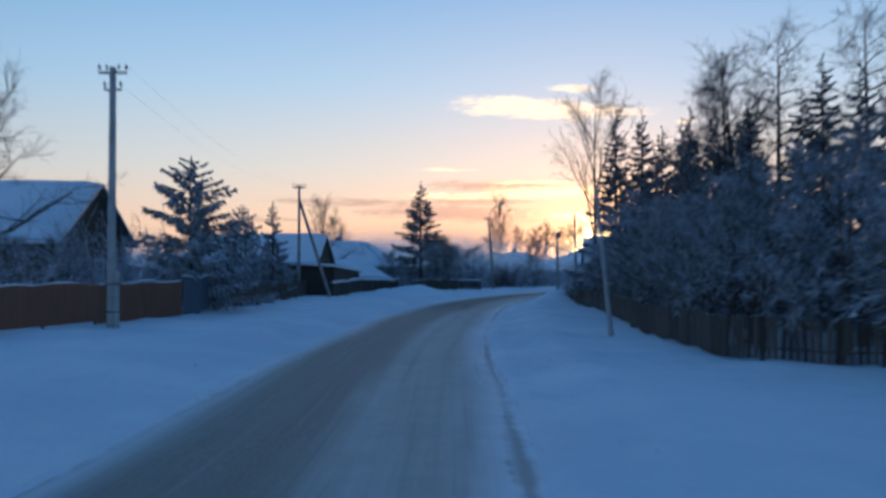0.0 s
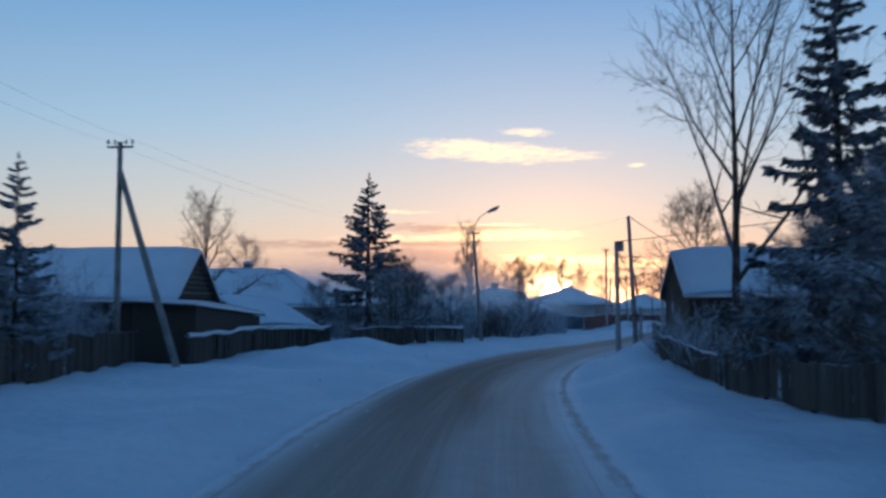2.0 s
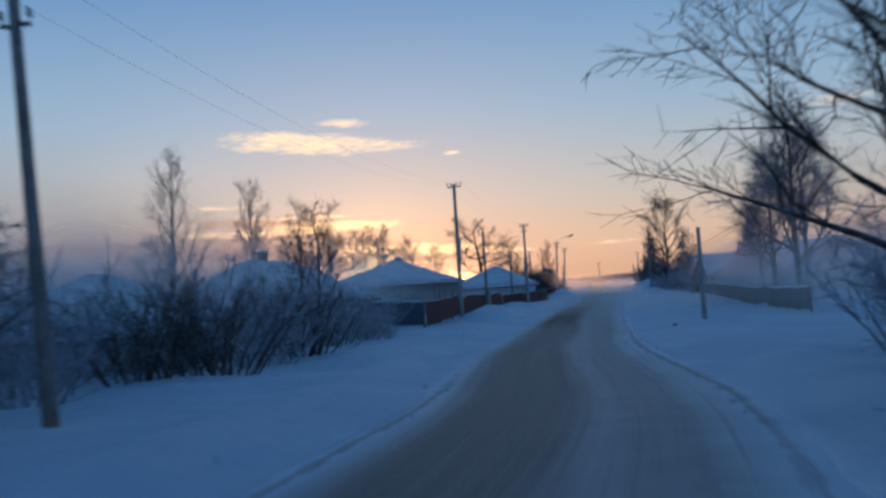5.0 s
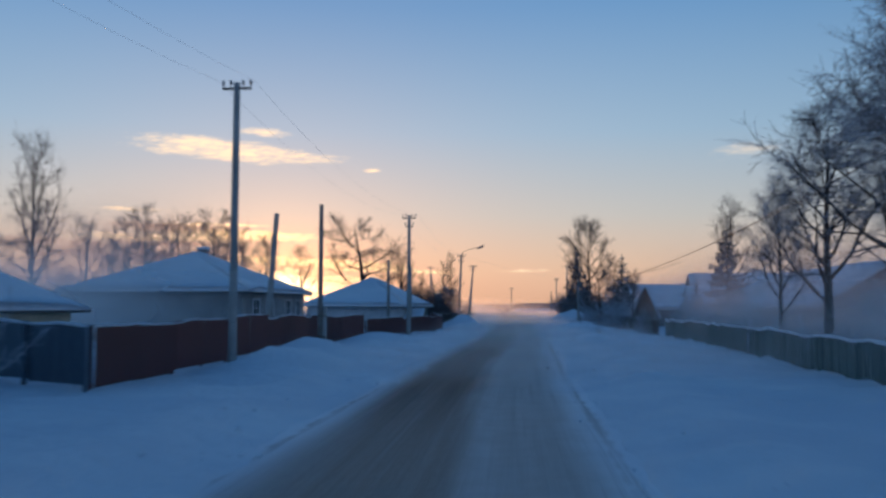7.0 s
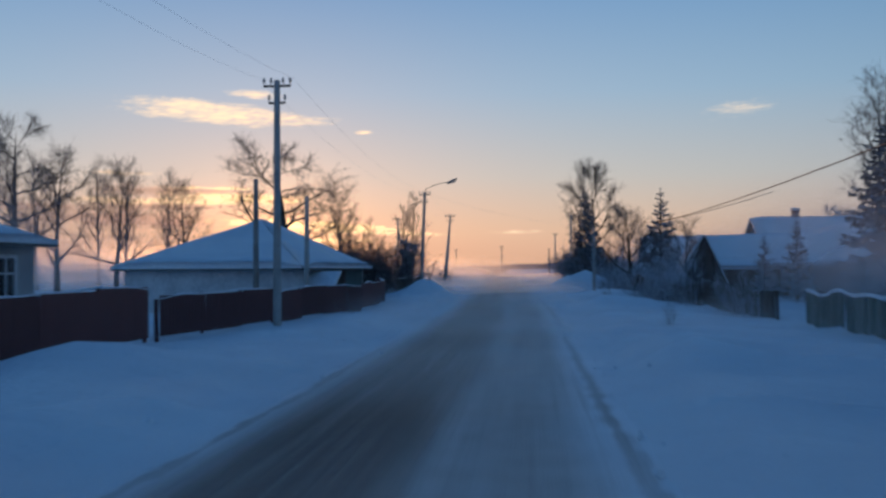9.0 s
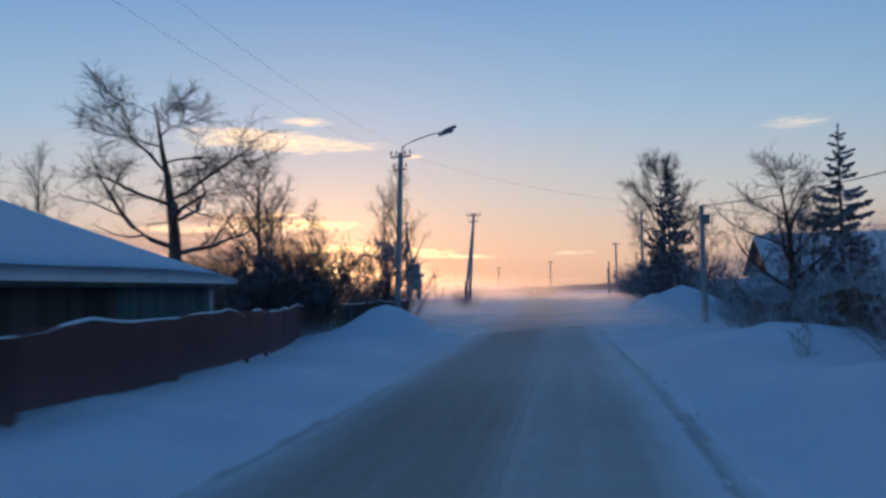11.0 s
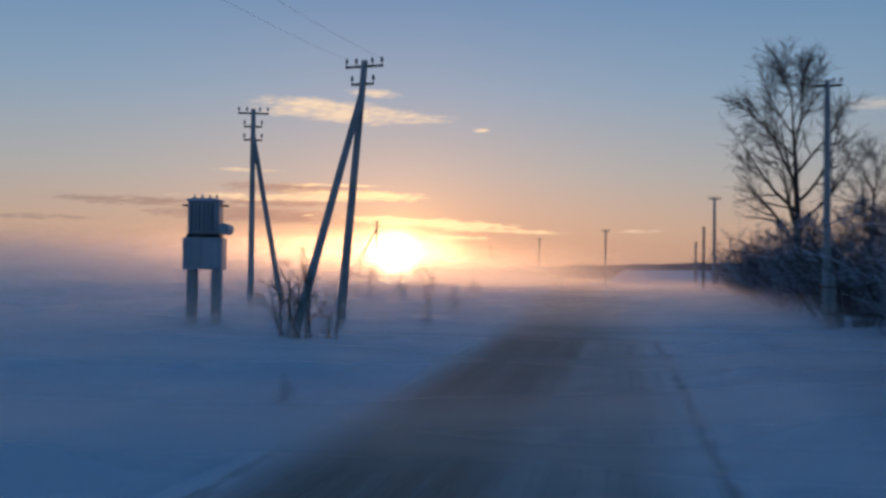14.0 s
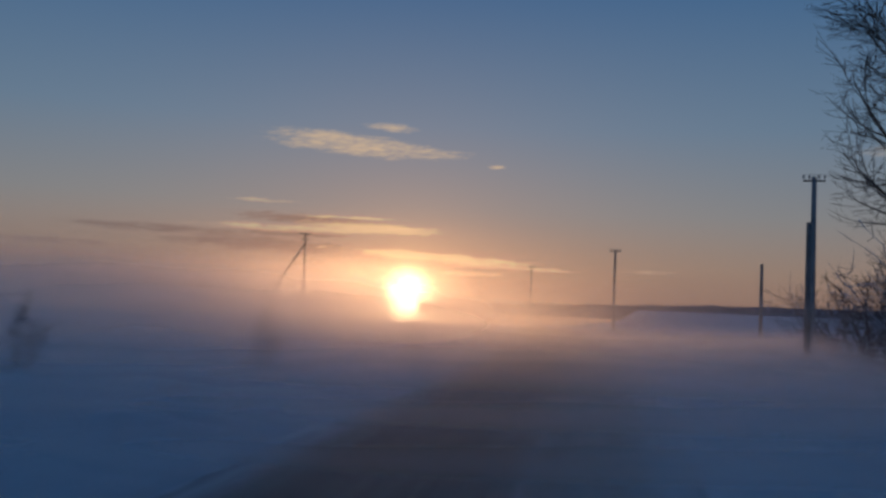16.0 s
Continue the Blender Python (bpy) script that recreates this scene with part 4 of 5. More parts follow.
        v, f = snow_sheet([(cx - 0.3, cy - 0.3, cz + tall + 0.09), (cx + 0.3, cy - 0.3, cz + tall + 0.09), (cx + 0.3, cy + 0.3, cz + tall + 0.09), (cx - 0.3, cy + 0.3, cz + tall + 0.09)], 0.14, seed, 4)
        child("snow_cap", mesh_of("snow_cap", v, f, SNOW, True), stack)
    return top


def fence_line(name, points, tall, mat, label, kind="boards", gap=0.16, lift=0.05, cap=True, post_mat=None, ragged=0.0, most=300, snow_top=0.10, seed=3):
    """A fence along points (x, y): posts, rails, and boards or ribbed sheets, each an object of its own."""
    r = random.Random(seed)
    points = [sited(*p) for p in points]
    line = smooth_line(points, 0.25) if len(points) > 2 else [Vector(points[0]).lerp(Vector(points[1]), i / 200) for i in range(201)]
    run = [0.0]
    for a, b in zip(line, line[1:]):
        run.append(run[-1] + (b - a).length)

    def at(s):
        i = min(max(np.searchsorted(run, s) - 1, 0), len(line) - 2)
        t = (s - run[i]) / max(run[i + 1] - run[i], 1e-6)
        p, d = line[i].lerp(line[i + 1], t), (line[i + 1] - line[i]).normalized()
        return p.x, p.y, ground_z(p.x, p.y), math.degrees(math.atan2(d.y, d.x))

    top = thing(name, Matrix.Translation((*points[0], 0)), label, "fence")
    home = Vector((*points[0], 0))
    spacing = 2.4
    bays = max(1, round(run[-1] / spacing))
    spacing = run[-1] / bays
    bm = bmesh.new()
    box(bm, (0, 0.07, tall / 2 - 0.1), (0.09, 0.09, tall + 0.35), None, 0.01)
    post = bpy.data.meshes.new("post")
    bm.to_mesh(post), bm.free()
    post.materials.append(post_mat or mat)
    if kind == "boards":
        bm = bmesh.new()
        box(bm, (0, -0.012, tall / 2), (gap * 0.82, 0.024, tall), None, 0.004)
        piece = bpy.data.meshes.new("board")
    else:
        # a ribbed metal sheet one bay wide
        verts, faces = [], []
        ribs = 14
        for layer, oy in ((0, 0.0), (1, 0.012)):
            for i in range(ribs * 4 + 1):
                x = -spacing / 2 + spacing * i / (ribs * 4)
                y = (-0.022 if i % 4 in (0, 1) else 0.0) - oy
                verts += [(x, y, 0), (x, y, tall)]
        w = 2 * (ribs * 4 + 1)
        for i in range(ribs * 4):
            q = 2 * i
            faces += [(q, q + 1, q + 3, q + 2), (w + q, w + q + 2, w + q + 3, w + q + 1), (q + 1, w + q + 1, w + q + 3, q + 3)]
        bm = None
        piece = mesh_of("panel", verts, faces, mat)
    if bm:
        bm.to_mesh(piece), bm.free()
        piece.materials.append(mat)
    for i in range(bays + 1):
        px, py, pz, a = at(min(i * spacing, run[-1] - 0.01))
        child("post", post, top, m=pose(px - home.x, py - home.y, pz, r.uniform(-2, 2), r.uniform(-2, 2), a))
    if kind == "boards":
        count = min(most, int(run[-1] / gap))
        step = run[-1] / count
        for i in range(count):
            px, py, pz, a = at((i + 0.5) * step)
            if ragged and r.random() < ragged * 0.25:
                continue
            k = 1 - ragged * r.random() * 0.35
            m = pose(px - home.x, py - home.y, pz + lift, r.uniform(-1, 1), r.uniform(-2, 2) * (1 + 2 * ragged), a) @ Matrix.Diagonal((step / gap, 1, k, 1))
            child("board", piece, top, m=m)
        for frac in (0.25, 0.78):
            path = []
            for i in range(bays * 3 + 1):
                px, py, pz, a = at(min(i * spacing / 3, run[-1] - 0.01))
                path.append((Vector((px - home.x - 0.03 * math.sin(radians(a)), py - home.y + 0.03 * math.cos(radians(a)), pz + lift + tall * frac)), 0.035))
            child("rail", mesh_of("rail", *tubes([path], 4), mat), top)
    else:
        for i in range(bays):
            px, py, pz, a = at((i + 0.5) * spacing)
            child("panel", piece, top, m=pose(px - home.x, py - home.y, pz + lift, r.uniform(-1.2, 1.2), 0, a))
    if cap:
        path = []
        for i in range(bays * 4 + 1):
            px, py, pz, a = at(min(i * spacing / 4, run[-1] - 0.01))
            path.append((Vector((px - home.x, py - home.y, pz + lift + tall + 0.02)), snow_top * r.uniform(0.55, 1.1)))
        v, f = tubes([path], 6)
        child("snow_cap", mesh_of("snow_cap", v, f, SNOW, True), top, "strip of snow along the top")
    return top


# ---- poles and wires ----
P0 = pole_thing(4.9, -63.9, 8.4, turn=26, arms=2, stub=True)
PA = pole_thing(-10.2, -33.3, 7.75, wooden=True, strut=(2.6, 0.2), turn=20)
LA = pole_thing(-7.75, -4.6, 7.0, lean=(-0.75, 0.5), arms=2, lamp=1.15, lift=1.25, turn=0, wooden=True)
PW = pole_thing(19.35, -57.45, 4.7, lean=(-0.5, -0.14), arms=0, thick=0.6, label="short pale concrete post standing in the snow")
PB = pole_thing(4.55, -21.3, 4.4, lean=(-0.05, 0), arms=0, thick=0.8, box_at=4.2, label="pale grey concrete pole with a small box near its top")
PC = pole_thing(4.05, -15.3, 6.15, lean=(-0.6, 1.4), wooden=True, arms=0, stub=True, turn=10, label="leaning wooden pole tied to a short concrete post")
PV = pole_thing(6.0, 22.6, 4.0, arms=0, thick=0.8, label="pale concrete post at the edge of the snow")
P1 = pole_thing(-7.7, 38.6, 8.6)
P2 = pole_thing(-8.0, 50.2, 6.2, wooden=True, arms=0, stub=True, label="wooden pole tied to a short concrete post")
P4 = pole_thing(-9.9, 48.6, 5.7, lean=(0.35, 0.2), arms=0, label="thick leaning concrete post behind the fence")
P3 = pole_thing(-7.5, 71.4, 7.9, arms=2)
P5 = pole_thing(-9.7, 76.0, 5.2, wooden=True, arms=0, label="thin wooden post behind the fence")
P6 = pole_thing(-8.6, 79.2, 4.8, thick=0.85, arms=0, label="thick bare concrete post behind the fence")
LB = pole_thing(-8.2, 110.8, 7.6, lamp=1.8, lift=0.75, arms=2, turn=-8, lean=(0.32, 0))
PS = pole_thing(-10.35, 148.3, 8.1, lean=(0.5, 0.6), arms=2, strut=(0.1, -3.9), high_voltage=True, turn=-5)
PT = pole_thing(-17.4, 157.0, 8.3, arms=3, strut=(1.05, 1.0), high_voltage=True, turn=20)
PR1 = pole_thing(4.82, 112.8, 5.0, arms=0, box_at=4.4, label="thick grey concrete post with a small box")
PR4 = pole_thing(4.4, 155.5, 8.4, arms=1, stub=True)
PR3 = pole_thing(1.9, 191.0, 5.0, arms=0, wooden=True, label="short wooden post at the road")
PR2 = pole_thing(3.0, 198.0, 7.6, arms=1)
PR5 = pole_thing(2.0, 210.5, 4.5, arms=0, wooden=True, label="short wooden post at the road")
PQ1 = pole_thing(-7.6, 231.7, 6.7 - ground_z(-7.6, 231.7), arms=1, wooden=True)
PQ2 = pole_thing(-21.4, 275.9, 7.0 - ground_z(-21.4, 275.9), arms=1, wooden=True)
PQ3 = pole_thing(-39.4, 241.9, 8.3 - ground_z(-39.4, 241.9), arms=2, strut=(-2.5, -6.0), wooden=True, high_voltage=True)
PQ4 = pole_thing(-40.0, 330.0, 7.0 - ground_z(-40.0, 330.0), arms=1, wooden=True)
PQ5 = pole_thing(-70.0, 350.0, 8.0 - ground_z(-70.0, 350.0), arms=1, wooden=True)
UP = Vector((0, 0, 0.05))
for off in (-0.55, 0.55):
    side = Vector((off, 0, 0))
    wire("overhead_wire", "thin bare overhead wire between poles", [P0 + side + UP, PA + side + UP, LA + side + UP, P1 + side + UP, P3 + side + UP, LB + side + UP, PS + side + UP], 0.9, 0.003)
wire("service_cable", "dark service cable slung from a pole to a house", [PC + UP, (11.6, -21.3, 4.4)], 0.3, 0.016)
wire("service_cable", "dark service cable slung from a pole to a house", [PB, (32.6, -37.3, 8.0)], 0.5, 0.016)
wire("service_cable", "dark service cable slung over a yard", [(7.5, 96.0, 4.6), (13.5, 38.0, 7.8)], 0.7, 0.024)
wire("service_cable", "dark service cable slung over a yard", [PR1, (13.0, 92.0, 6.0)], 0.5, 0.02)
wire("service_cable", "dark service cable slung from a pole to a house", [PR1, (16.0, 118.0, 4.4)], 0.3, 0.016)
wire("overhead_wire", "thin bare overhead wire across the road", [LA, PC], 0.5, 0.004)
wire("overhead_wire", "thin bare overhead wire across the road", [LB, PR1], 0.5, 0.0048)

# ---- houses ----
house("wooden_house", -8.6, -52.6, 205, 8.6, 10, 3.5, 6.2, LOG, DARK_BOARD, "old dark log house with a steep snowy roof", seed=2, windows=((-2.2, 1.9, 0.9, 1.2), (0.6, 1.9, 0.9, 1.2)))
H1 = house("wooden_house", -14.45, -24.0, 200.6, 5.6, 9, 2.7, 4.75, LOG, DARK_BOARD, "unfinished wooden house with an open slatted gable", seed=12, over=0.35)
for i in range(7):
    z = 2.92 + 0.24 * i
    half = 2.8 * (4.75 - z) / 2.05 + 0.35
    bm = bmesh.new()
    box(bm, (0.25, -0.10, z), (2 * half, 0.05, 0.07), None, 0.005)
    part("slat", bm, BOARD, H1)
house("village_house", -19.6, -2.4, 195, 8.4, 13, 2.5, 4.8, GREY_PLASTER, DARK_BOARD, "low plastered house under a wide snow-covered hip roof", hip_front=True, seed=22, chimney=(0.3, 6.5, 0.75), windows=((-2.2, 1.5, 0.9, 1.2), (0.4, 1.5, 0.9, 1.2), (2.6, 1.5, 0.9, 1.2)))
house("village_house", -12.4, 9.0, 180, 6.0, 6.0, 1.5, 3.0, GREY_PLASTER, DARK_BOARD, "small low house with a pyramid roof under snow", True, True, seed=32)
house("village_house", -18.2, 41.0, 270, 8.0, 15, 2.1, 4.3, CREAM, DARK_BOARD, "cream plastered house with a snow-covered hip roof", hip_front=True, hip_back=True, seed=42, chimney=(0.0, 9.0, 0.7), side_windows=((3.0, 1.35, 0.9, 1.1, 1), (7.0, 1.35, 0.9, 1.1, 1), (11.0, 1.35, 0.9, 1.1, 1)), windows=((-1.5, 1.3, 0.9, 1.1),))
house("village_house", -13.6, 62.0, 180, 11.5, 9.5, 2.9, 4.9, GREY_PLASTER, DARK_BOARD, "grey plastered house with tall windows and a snowy hip roof", True, True, seed=52, windows=((-3.6, 1.75, 1.0, 1.3), (-1.2, 1.75, 1.0, 1.3), (2.2, 1.75, 1.0, 1.3), (4.3, 1.75, 0.8, 1.3)), chimney=(0.6, 4.6, 0.6))
H5 = house("village_house", -9.4, 87.4, 180, 14.6, 7.4, 2.15, 4.25, WHITEWASH, DARK_BOARD, "low whitewashed house under a huge smooth snow roof", True, True, seed=62, snow=0.34)
for i in range(64):
    bm = bmesh.new()
    box(bm, (-4.1 + 0.175 * i, -0.02, 0.95), (0.168, 0.035, 2.1), None, 0.004)
    part("board", bm, DARK_BOARD if i < 38 else TEAL_BOARD, H5)
house("wooden_barn", 7.0, -22.3, 20.6, 4.2, 9, 2.3, 3.85, LOG, LOG, "small dark log barn with a boarded gable and snowy roof", seed=72, base=0.45, over=0.2, boarded=True)
H2 = house("village_house", 10.5, -18.4, 97.4, 6.8, 12.2, 2.4, 4.2, WHITEWASH, RED_BOARD, "whitewashed house with a red-brown boarded end and snowy roof", seed=82, base=0.3, side_windows=((6.0, 1.6, 0.8, 1.0, -1), (9.2, 1.6, 0.8, 1.0, -1)), chimney=(0.2, 11.0, 0.55))
for i in range(26):
    bm = bmesh.new()
    box(bm, (-3.425, 0.09 + 0.175 * i, 1.12), (0.035, 0.168, 2.5), None, 0.004)
    part("board", bm, RED_BOARD, H2)
house("long_barn", 20.0, 63.0, 90, 7.4, 55, 2.3, 4.5, RED_BOARD, RED_BOARD, "long low red-brown barn under snow", seed=92, side_windows=tuple((4.0 + 6 * i, 1.3, 0.9, 0.8, -1) for i in range(8)))
house("wooden_shed", 12.0, 107.2, 0, 6.6, 8, 2.1, 4.0, LOG, LOG, "dark wooden shed with a steep gable and snowy roof", seed=102, boarded=True)
house("village_house", 17.5, 116.0, 0, 9.0, 9, 3.1, 5.7, GREY_PLASTER, DARK_BOARD, "plastered house with a broad snow-covered roof", seed=112, chimney=(0, 3.0, 0.7))
house("village_house", 11.5, 138.0, 0, 9.0, 9, 2.7, 5.0, GREY_PLASTER, RED_BOARD, "village house with a brown gable and thick snow on its roof", seed=122)


def lean_to(name, label, corners, heights, wall_mat, seed):
    """A shed with one sloping roof. corners: its plan, in order; heights: the roof's height at each."""
    corners = [sited(*p) for p in corners]
    x, y = corners[0]
    top = thing(name, Matrix.Translation((x, y, float(road_rise(y)))), label, "shed")
    pts = [Vector((cx - x, cy - y, 0)) for cx, cy in corners]
    for i in range(4):
        j = (i + 1) % 4
        bm = bmesh.new()
        inward = (sum(pts, Vector()) / 4 - (pts[i] + pts[j]) / 2).normalized() * 0.12
        a, b = pts[i], pts[j]
        ring = [a + Vector((0, 0, -0.3)), b + Vector((0, 0, -0.3)), b + Vector((0, 0, heights[j])), a + Vector((0, 0, heights[i]))]
        lo, hi = [bm.verts.new(p) for p in ring], [bm.verts.new(p + inward) for p in ring]
        bm.faces.new(lo), bm.faces.new(hi[::-1])
        for k in range(4):
            bm.faces.new((lo[k], lo[(k + 1) % 4], hi[(k + 1) % 4], hi[k]))
        bmesh.ops.recalc_face_normals(bm, faces=bm.faces)
        part("wall", bm, wall_mat, top)
    mid = sum(pts, Vector()) / 4
    face = [mid + (p - mid) * 1.12 + Vector((0, 0, h + 0.01)) for p, h in zip(pts, heights)]
    bm = bmesh.new()
    slab(bm, face, 0.06)
    bmesh.ops.recalc_face_normals(bm, faces=bm.faces)
    deck = part("roof", bm, ROOF_DECK, top)
    child("snow_cover", mesh_of("snow_cover", *snow_sheet([p + Vector((0, 0, 0.065)) for p in face], 0.2, seed), SNOW, True), deck, "thick smooth blanket of snow")


lean_to("wooden_shed", "long low dark plank shed with a sloping roof", [(-12.6, -21.4), (-9.3, -30.2), (-11.6, -31.0), (-14.2, -22.2)], [1.85, 2.35, 2.5, 2.0], DARK_BOARD, 5)
lean_to("wooden_shed", "lean-to shed with a snow roof that nearly meets the ground", [(-11.9, -17.2), (-13.1, -20.6), (-16.2, -19.6), (-15.2, -16.2)], [1.05, 1.35, 2.75, 2.6], DARK_BOARD, 6)
lean_to("wooden_shed", "small plank porch with a sloping snowy roof", [(9.2, 128.0), (9.2, 133.0), (11.4, 133.0), (11.4, 128.0)], [1.2, 1.9, 2.6, 2.2], RED_BOARD, 7)

house("wooden_shed", 10.6, 99.0, 90, 2.2, 4.6, 1.5, 3.9, LOG, LOG, "narrow dark shed with a steep gable and snow on its roof", seed=132, boarded=True, over=0.25, snow=0.2)
lean_to("wooden_shed", "low dark shed whose steep snow roof runs down to the drifts", [(-9.45, 80.2), (-9.45, 82.9), (-8.1, 82.9), (-8.1, 80.2)], [0.3, 1.85, 1.85, 0.3], DARK_BOARD, 8)

# ---- fences ----
fence_line("sheet_fence", [(5.2, -73.0), (3.7, -64.5), (2.4, -58.2)], 1.3, RUST_SHEET, "rust-brown ribbed sheet metal fence", "sheet", snow_top=0.04)
fence_line("sheet_fence", [(2.2, -57.9), (-0.6, -52.0)], 1.45, BLUE_SHEET, "blue-grey ribbed sheet metal fence", "sheet", snow_top=0.04)
fence_line("plank_fence", [(-0.8, -51.7), (-4.6, -44.5), (-7.4, -38), (-10.9, -31.4)], 1.1, DARK_BOARD, "dark plank fence with frosted shrubs behind it", ragged=0.1, cap=False)
fence_line("plank_fence", [(-9.0, -31.0), (-10.2, -27.5), (-11.6, -23), (-12.2, -15.5)], 1.0, DARK_BOARD, "low dark plank fence before the sheds", ragged=0.2)
fence_line("plank_fence", [(-10.0, -17.0), (-9.4, -13.6), (-9.0, -10.2)], 0.95, DARK_BOARD, "dark plank fence under the spruce", ragged=0.15, snow_top=0.02)
fence_line("plank_fence", [(-11.3, -8.6), (-7.9, -7.3)], 0.85, DARK_BOARD, "short dark plank fence beside the street lamp")
fence_line("plank_fence", [(10.0, -33.8), (13.4, -41), (17.6, -50.5), (19.8, -56), (22.6, -61.5), (24.6, -64.4), (28.5, -64.3), (34.5, -63.5)], 0.95, DARK_BOARD, "dark plank fence before the trees, half buried in snow", gap=0.15, ragged=0.12, cap=False)
fence_line("plank_fence", [(5.6, -17.5), (6.3, -21.5), (7.2, -27.2), (9.8, -33.4)], 0.7, DARK_BOARD, "dark plank fence before the log barn", ragged=0.15, snow_top=0.03)
fence_line("plank_fence", [(4.5, -13.6), (4.9, -15.2), (5.5, -17.2)], 0.8, BOARD, "grey plank fence before the whitewashed house", snow_top=0.05)
fence_line("sheet_fence", [(-8.4, 31.4), (-14.5, 34.2)], 1.35, BLUE_SHEET, "blue-grey ribbed sheet metal fence with a snowy top", "sheet", snow_top=0.05)
fence_line("sheet_fence", [(-8.4, 31.6), (-9.0, 44), (-9.6, 56), (-9.4, 66)], 1.35, WINE_SHEET, "wine-red ribbed sheet metal fence in the snow", "sheet", snow_top=0.03)
fence_line("sheet_fence", [(-9.3, 66.5), (-8.2, 75), (-7.3, 83), (-7.6, 91), (-9.0, 99), (-10.6, 105.5)], 1.1, WINE_SHEET, "wine-red ribbed sheet metal fence topped with snow", "sheet", snow_top=0.03)
fence_line("plank_fence", [(-9.2, 106), (-9.0, 117)], 1.1, DARK_BOARD, "dark plank fence before the thicket", snow_top=0.02)
fence_line("plank_fence", [(9.3, 73), (9.7, 56), (9.9, 40), (10.6, 24)], 1.0, GREEN_BOARD, "faded green plank fence with snow along it", ragged=0.15, snow_top=0.06)
fence_line("plank_fence", [(7.6, 126), (5.9, 107), (6.2, 100), (7.2, 90), (9.1, 76)], 1.0, DARK_BOARD, "dark plank fence half hidden by shrubs", ragged=0.2, cap=False)
fence_line("plank_fence", [(8.0, 166), (8.2, 147)], 1.2, BOARD, "pale plank fence between tree trunks", ragged=0.1)

# ---- trees before the bend ----
ELM = tree_kind("bare_tree", "tall leafless tree that forks low into upright limbs", BARK, TWIG, seed=81, height=13.0, fork=0.20, limbs=12, angle=36, bend=0.10, lift=0.085, twigs=8, thick=0.58, len_k=0.52, mid_count=8)
SPREAD = tree_kind("bare_tree", "big round-crowned leafless tree", BARK, TWIG, seed=89, height=10.0, fork=0.18, limbs=24, angle=54, bend=0.12, lift=0.06, twigs=9, thick=0.7, mid_count=7, len_k=0.42)
RIME_TREE = tree_kind("rimed_tree", "bushy tree with dense branches white with rime", BARK, RIMED, seed=83, height=6.0, fork=0.10, limbs=16, angle=64, bend=0.24, lift=0.0, twigs=10, droop=0.06, len_k=0.55)
put_tree(SPRUCE_SNOW, -0.1, -55.0, 6.6, 20)
put_tree(SPRUCE_SNOW, -6.8, -43.8, 5.6, 140, wide=0.7)
put_tree(SPRUCE_SMALL, -7.4, -40.0, 6.0, 60)
put_tree(ROUND, -4.2, -62.6, 11.0, 30)
for i, (x, y, h) in enumerate(((0.6, -61.8, 3.4), (-0.9, -58.6, 3.6), (-2.6, -62.4, 3.4), (1.2, -65.0, 3.0))):
    put_tree((FRUIT, SHRUB)[i % 2], x, y, h, 80 * i, group="frosted garden trees behind the rust-brown fence")
for i, (x, y, h) in enumerate(((-1.6, -52.8, 2.0), (-3.0, -50.0, 2.4), (-4.6, -47.6, 2.6), (-6.4, -45.4, 2.4), (-8.2, -42.2, 2.4), (-8.6, -38.8, 2.8), (-9.4, -36.3, 2.4), (-10.4, -34.2, 2.3), (1.6, -58.6, 1.9), (-5.6, -50.2, 2.8), (-0.5, -57.6, 2.6), (-11.5, -32.0, 2.2), (-4.4, -47.6, 2.0), (-5.6, -45.0, 2.3), (-6.8, -42.2, 2.2), (-8.0, -40.0, 2.5), (-9.0, -37.6, 2.3), (-10.0, -35.4, 2.2), (-11.0, -33.0, 2.0))):
    put_tree(SHRUB, x - 1.3, y - 0.6, h * 1.25, 47 * i, group="frosted shrubs at the fence", wide=1.05)
put_tree(ROUND, -19.0, -17.5, 8.6, 10)
put_tree(ROUND_B, -30, 2, 8.2, 80)
put_tree(SPRUCE, -13.6, -8.6, 10.2, 0, "tall spruce with drooping boughs beside fruit trees", wide=1.35)
put_tree(FRUIT, -9.9, -12.2, 4.6, 20)
put_tree(ROUND, -10.4, -9.6, 5.0, 210)
put_tree(FRUIT, -9.8, -4.6, 4.4, 300)
put_tree(FRUIT, -11.0, -8.4, 4.8, 100)
put_tree(FRUIT, -12.6, -5.4, 5.0, 200)
put_tree(ROUND, -12.2, -8.0, 5.4, 65)
put_tree(ROUND_B, -14.5, -3.0, 5.6, 25)
put_tree(FRUIT, -15.4, -11.0, 4.0, 260)
put_tree(FRUIT, -10.6, -10.6, 2.6, 310)
for i, (x, y, h) in enumerate(((-11.2, -10.0, 1.6), (-12.3, -11.2, 1.9), (-13.6, -11.8, 1.8), (-10.4, -1.5, 2.0), (-10.8, 3.0, 2.6), (-10.5, 12.5, 2.8), (-9.6, 15.5, 2.6), (-9.8, 18.8, 2.4), (-10.4, 21.5, 2.6), (-11.8, 0.5, 2.6), (-13.5, 23.0, 2.6))):
    put_tree((SHRUB, SHRUB_DARK)[i % 3 == 1], x, y, h, 61 * i, group="shrubs along the fence", wide=1.15)
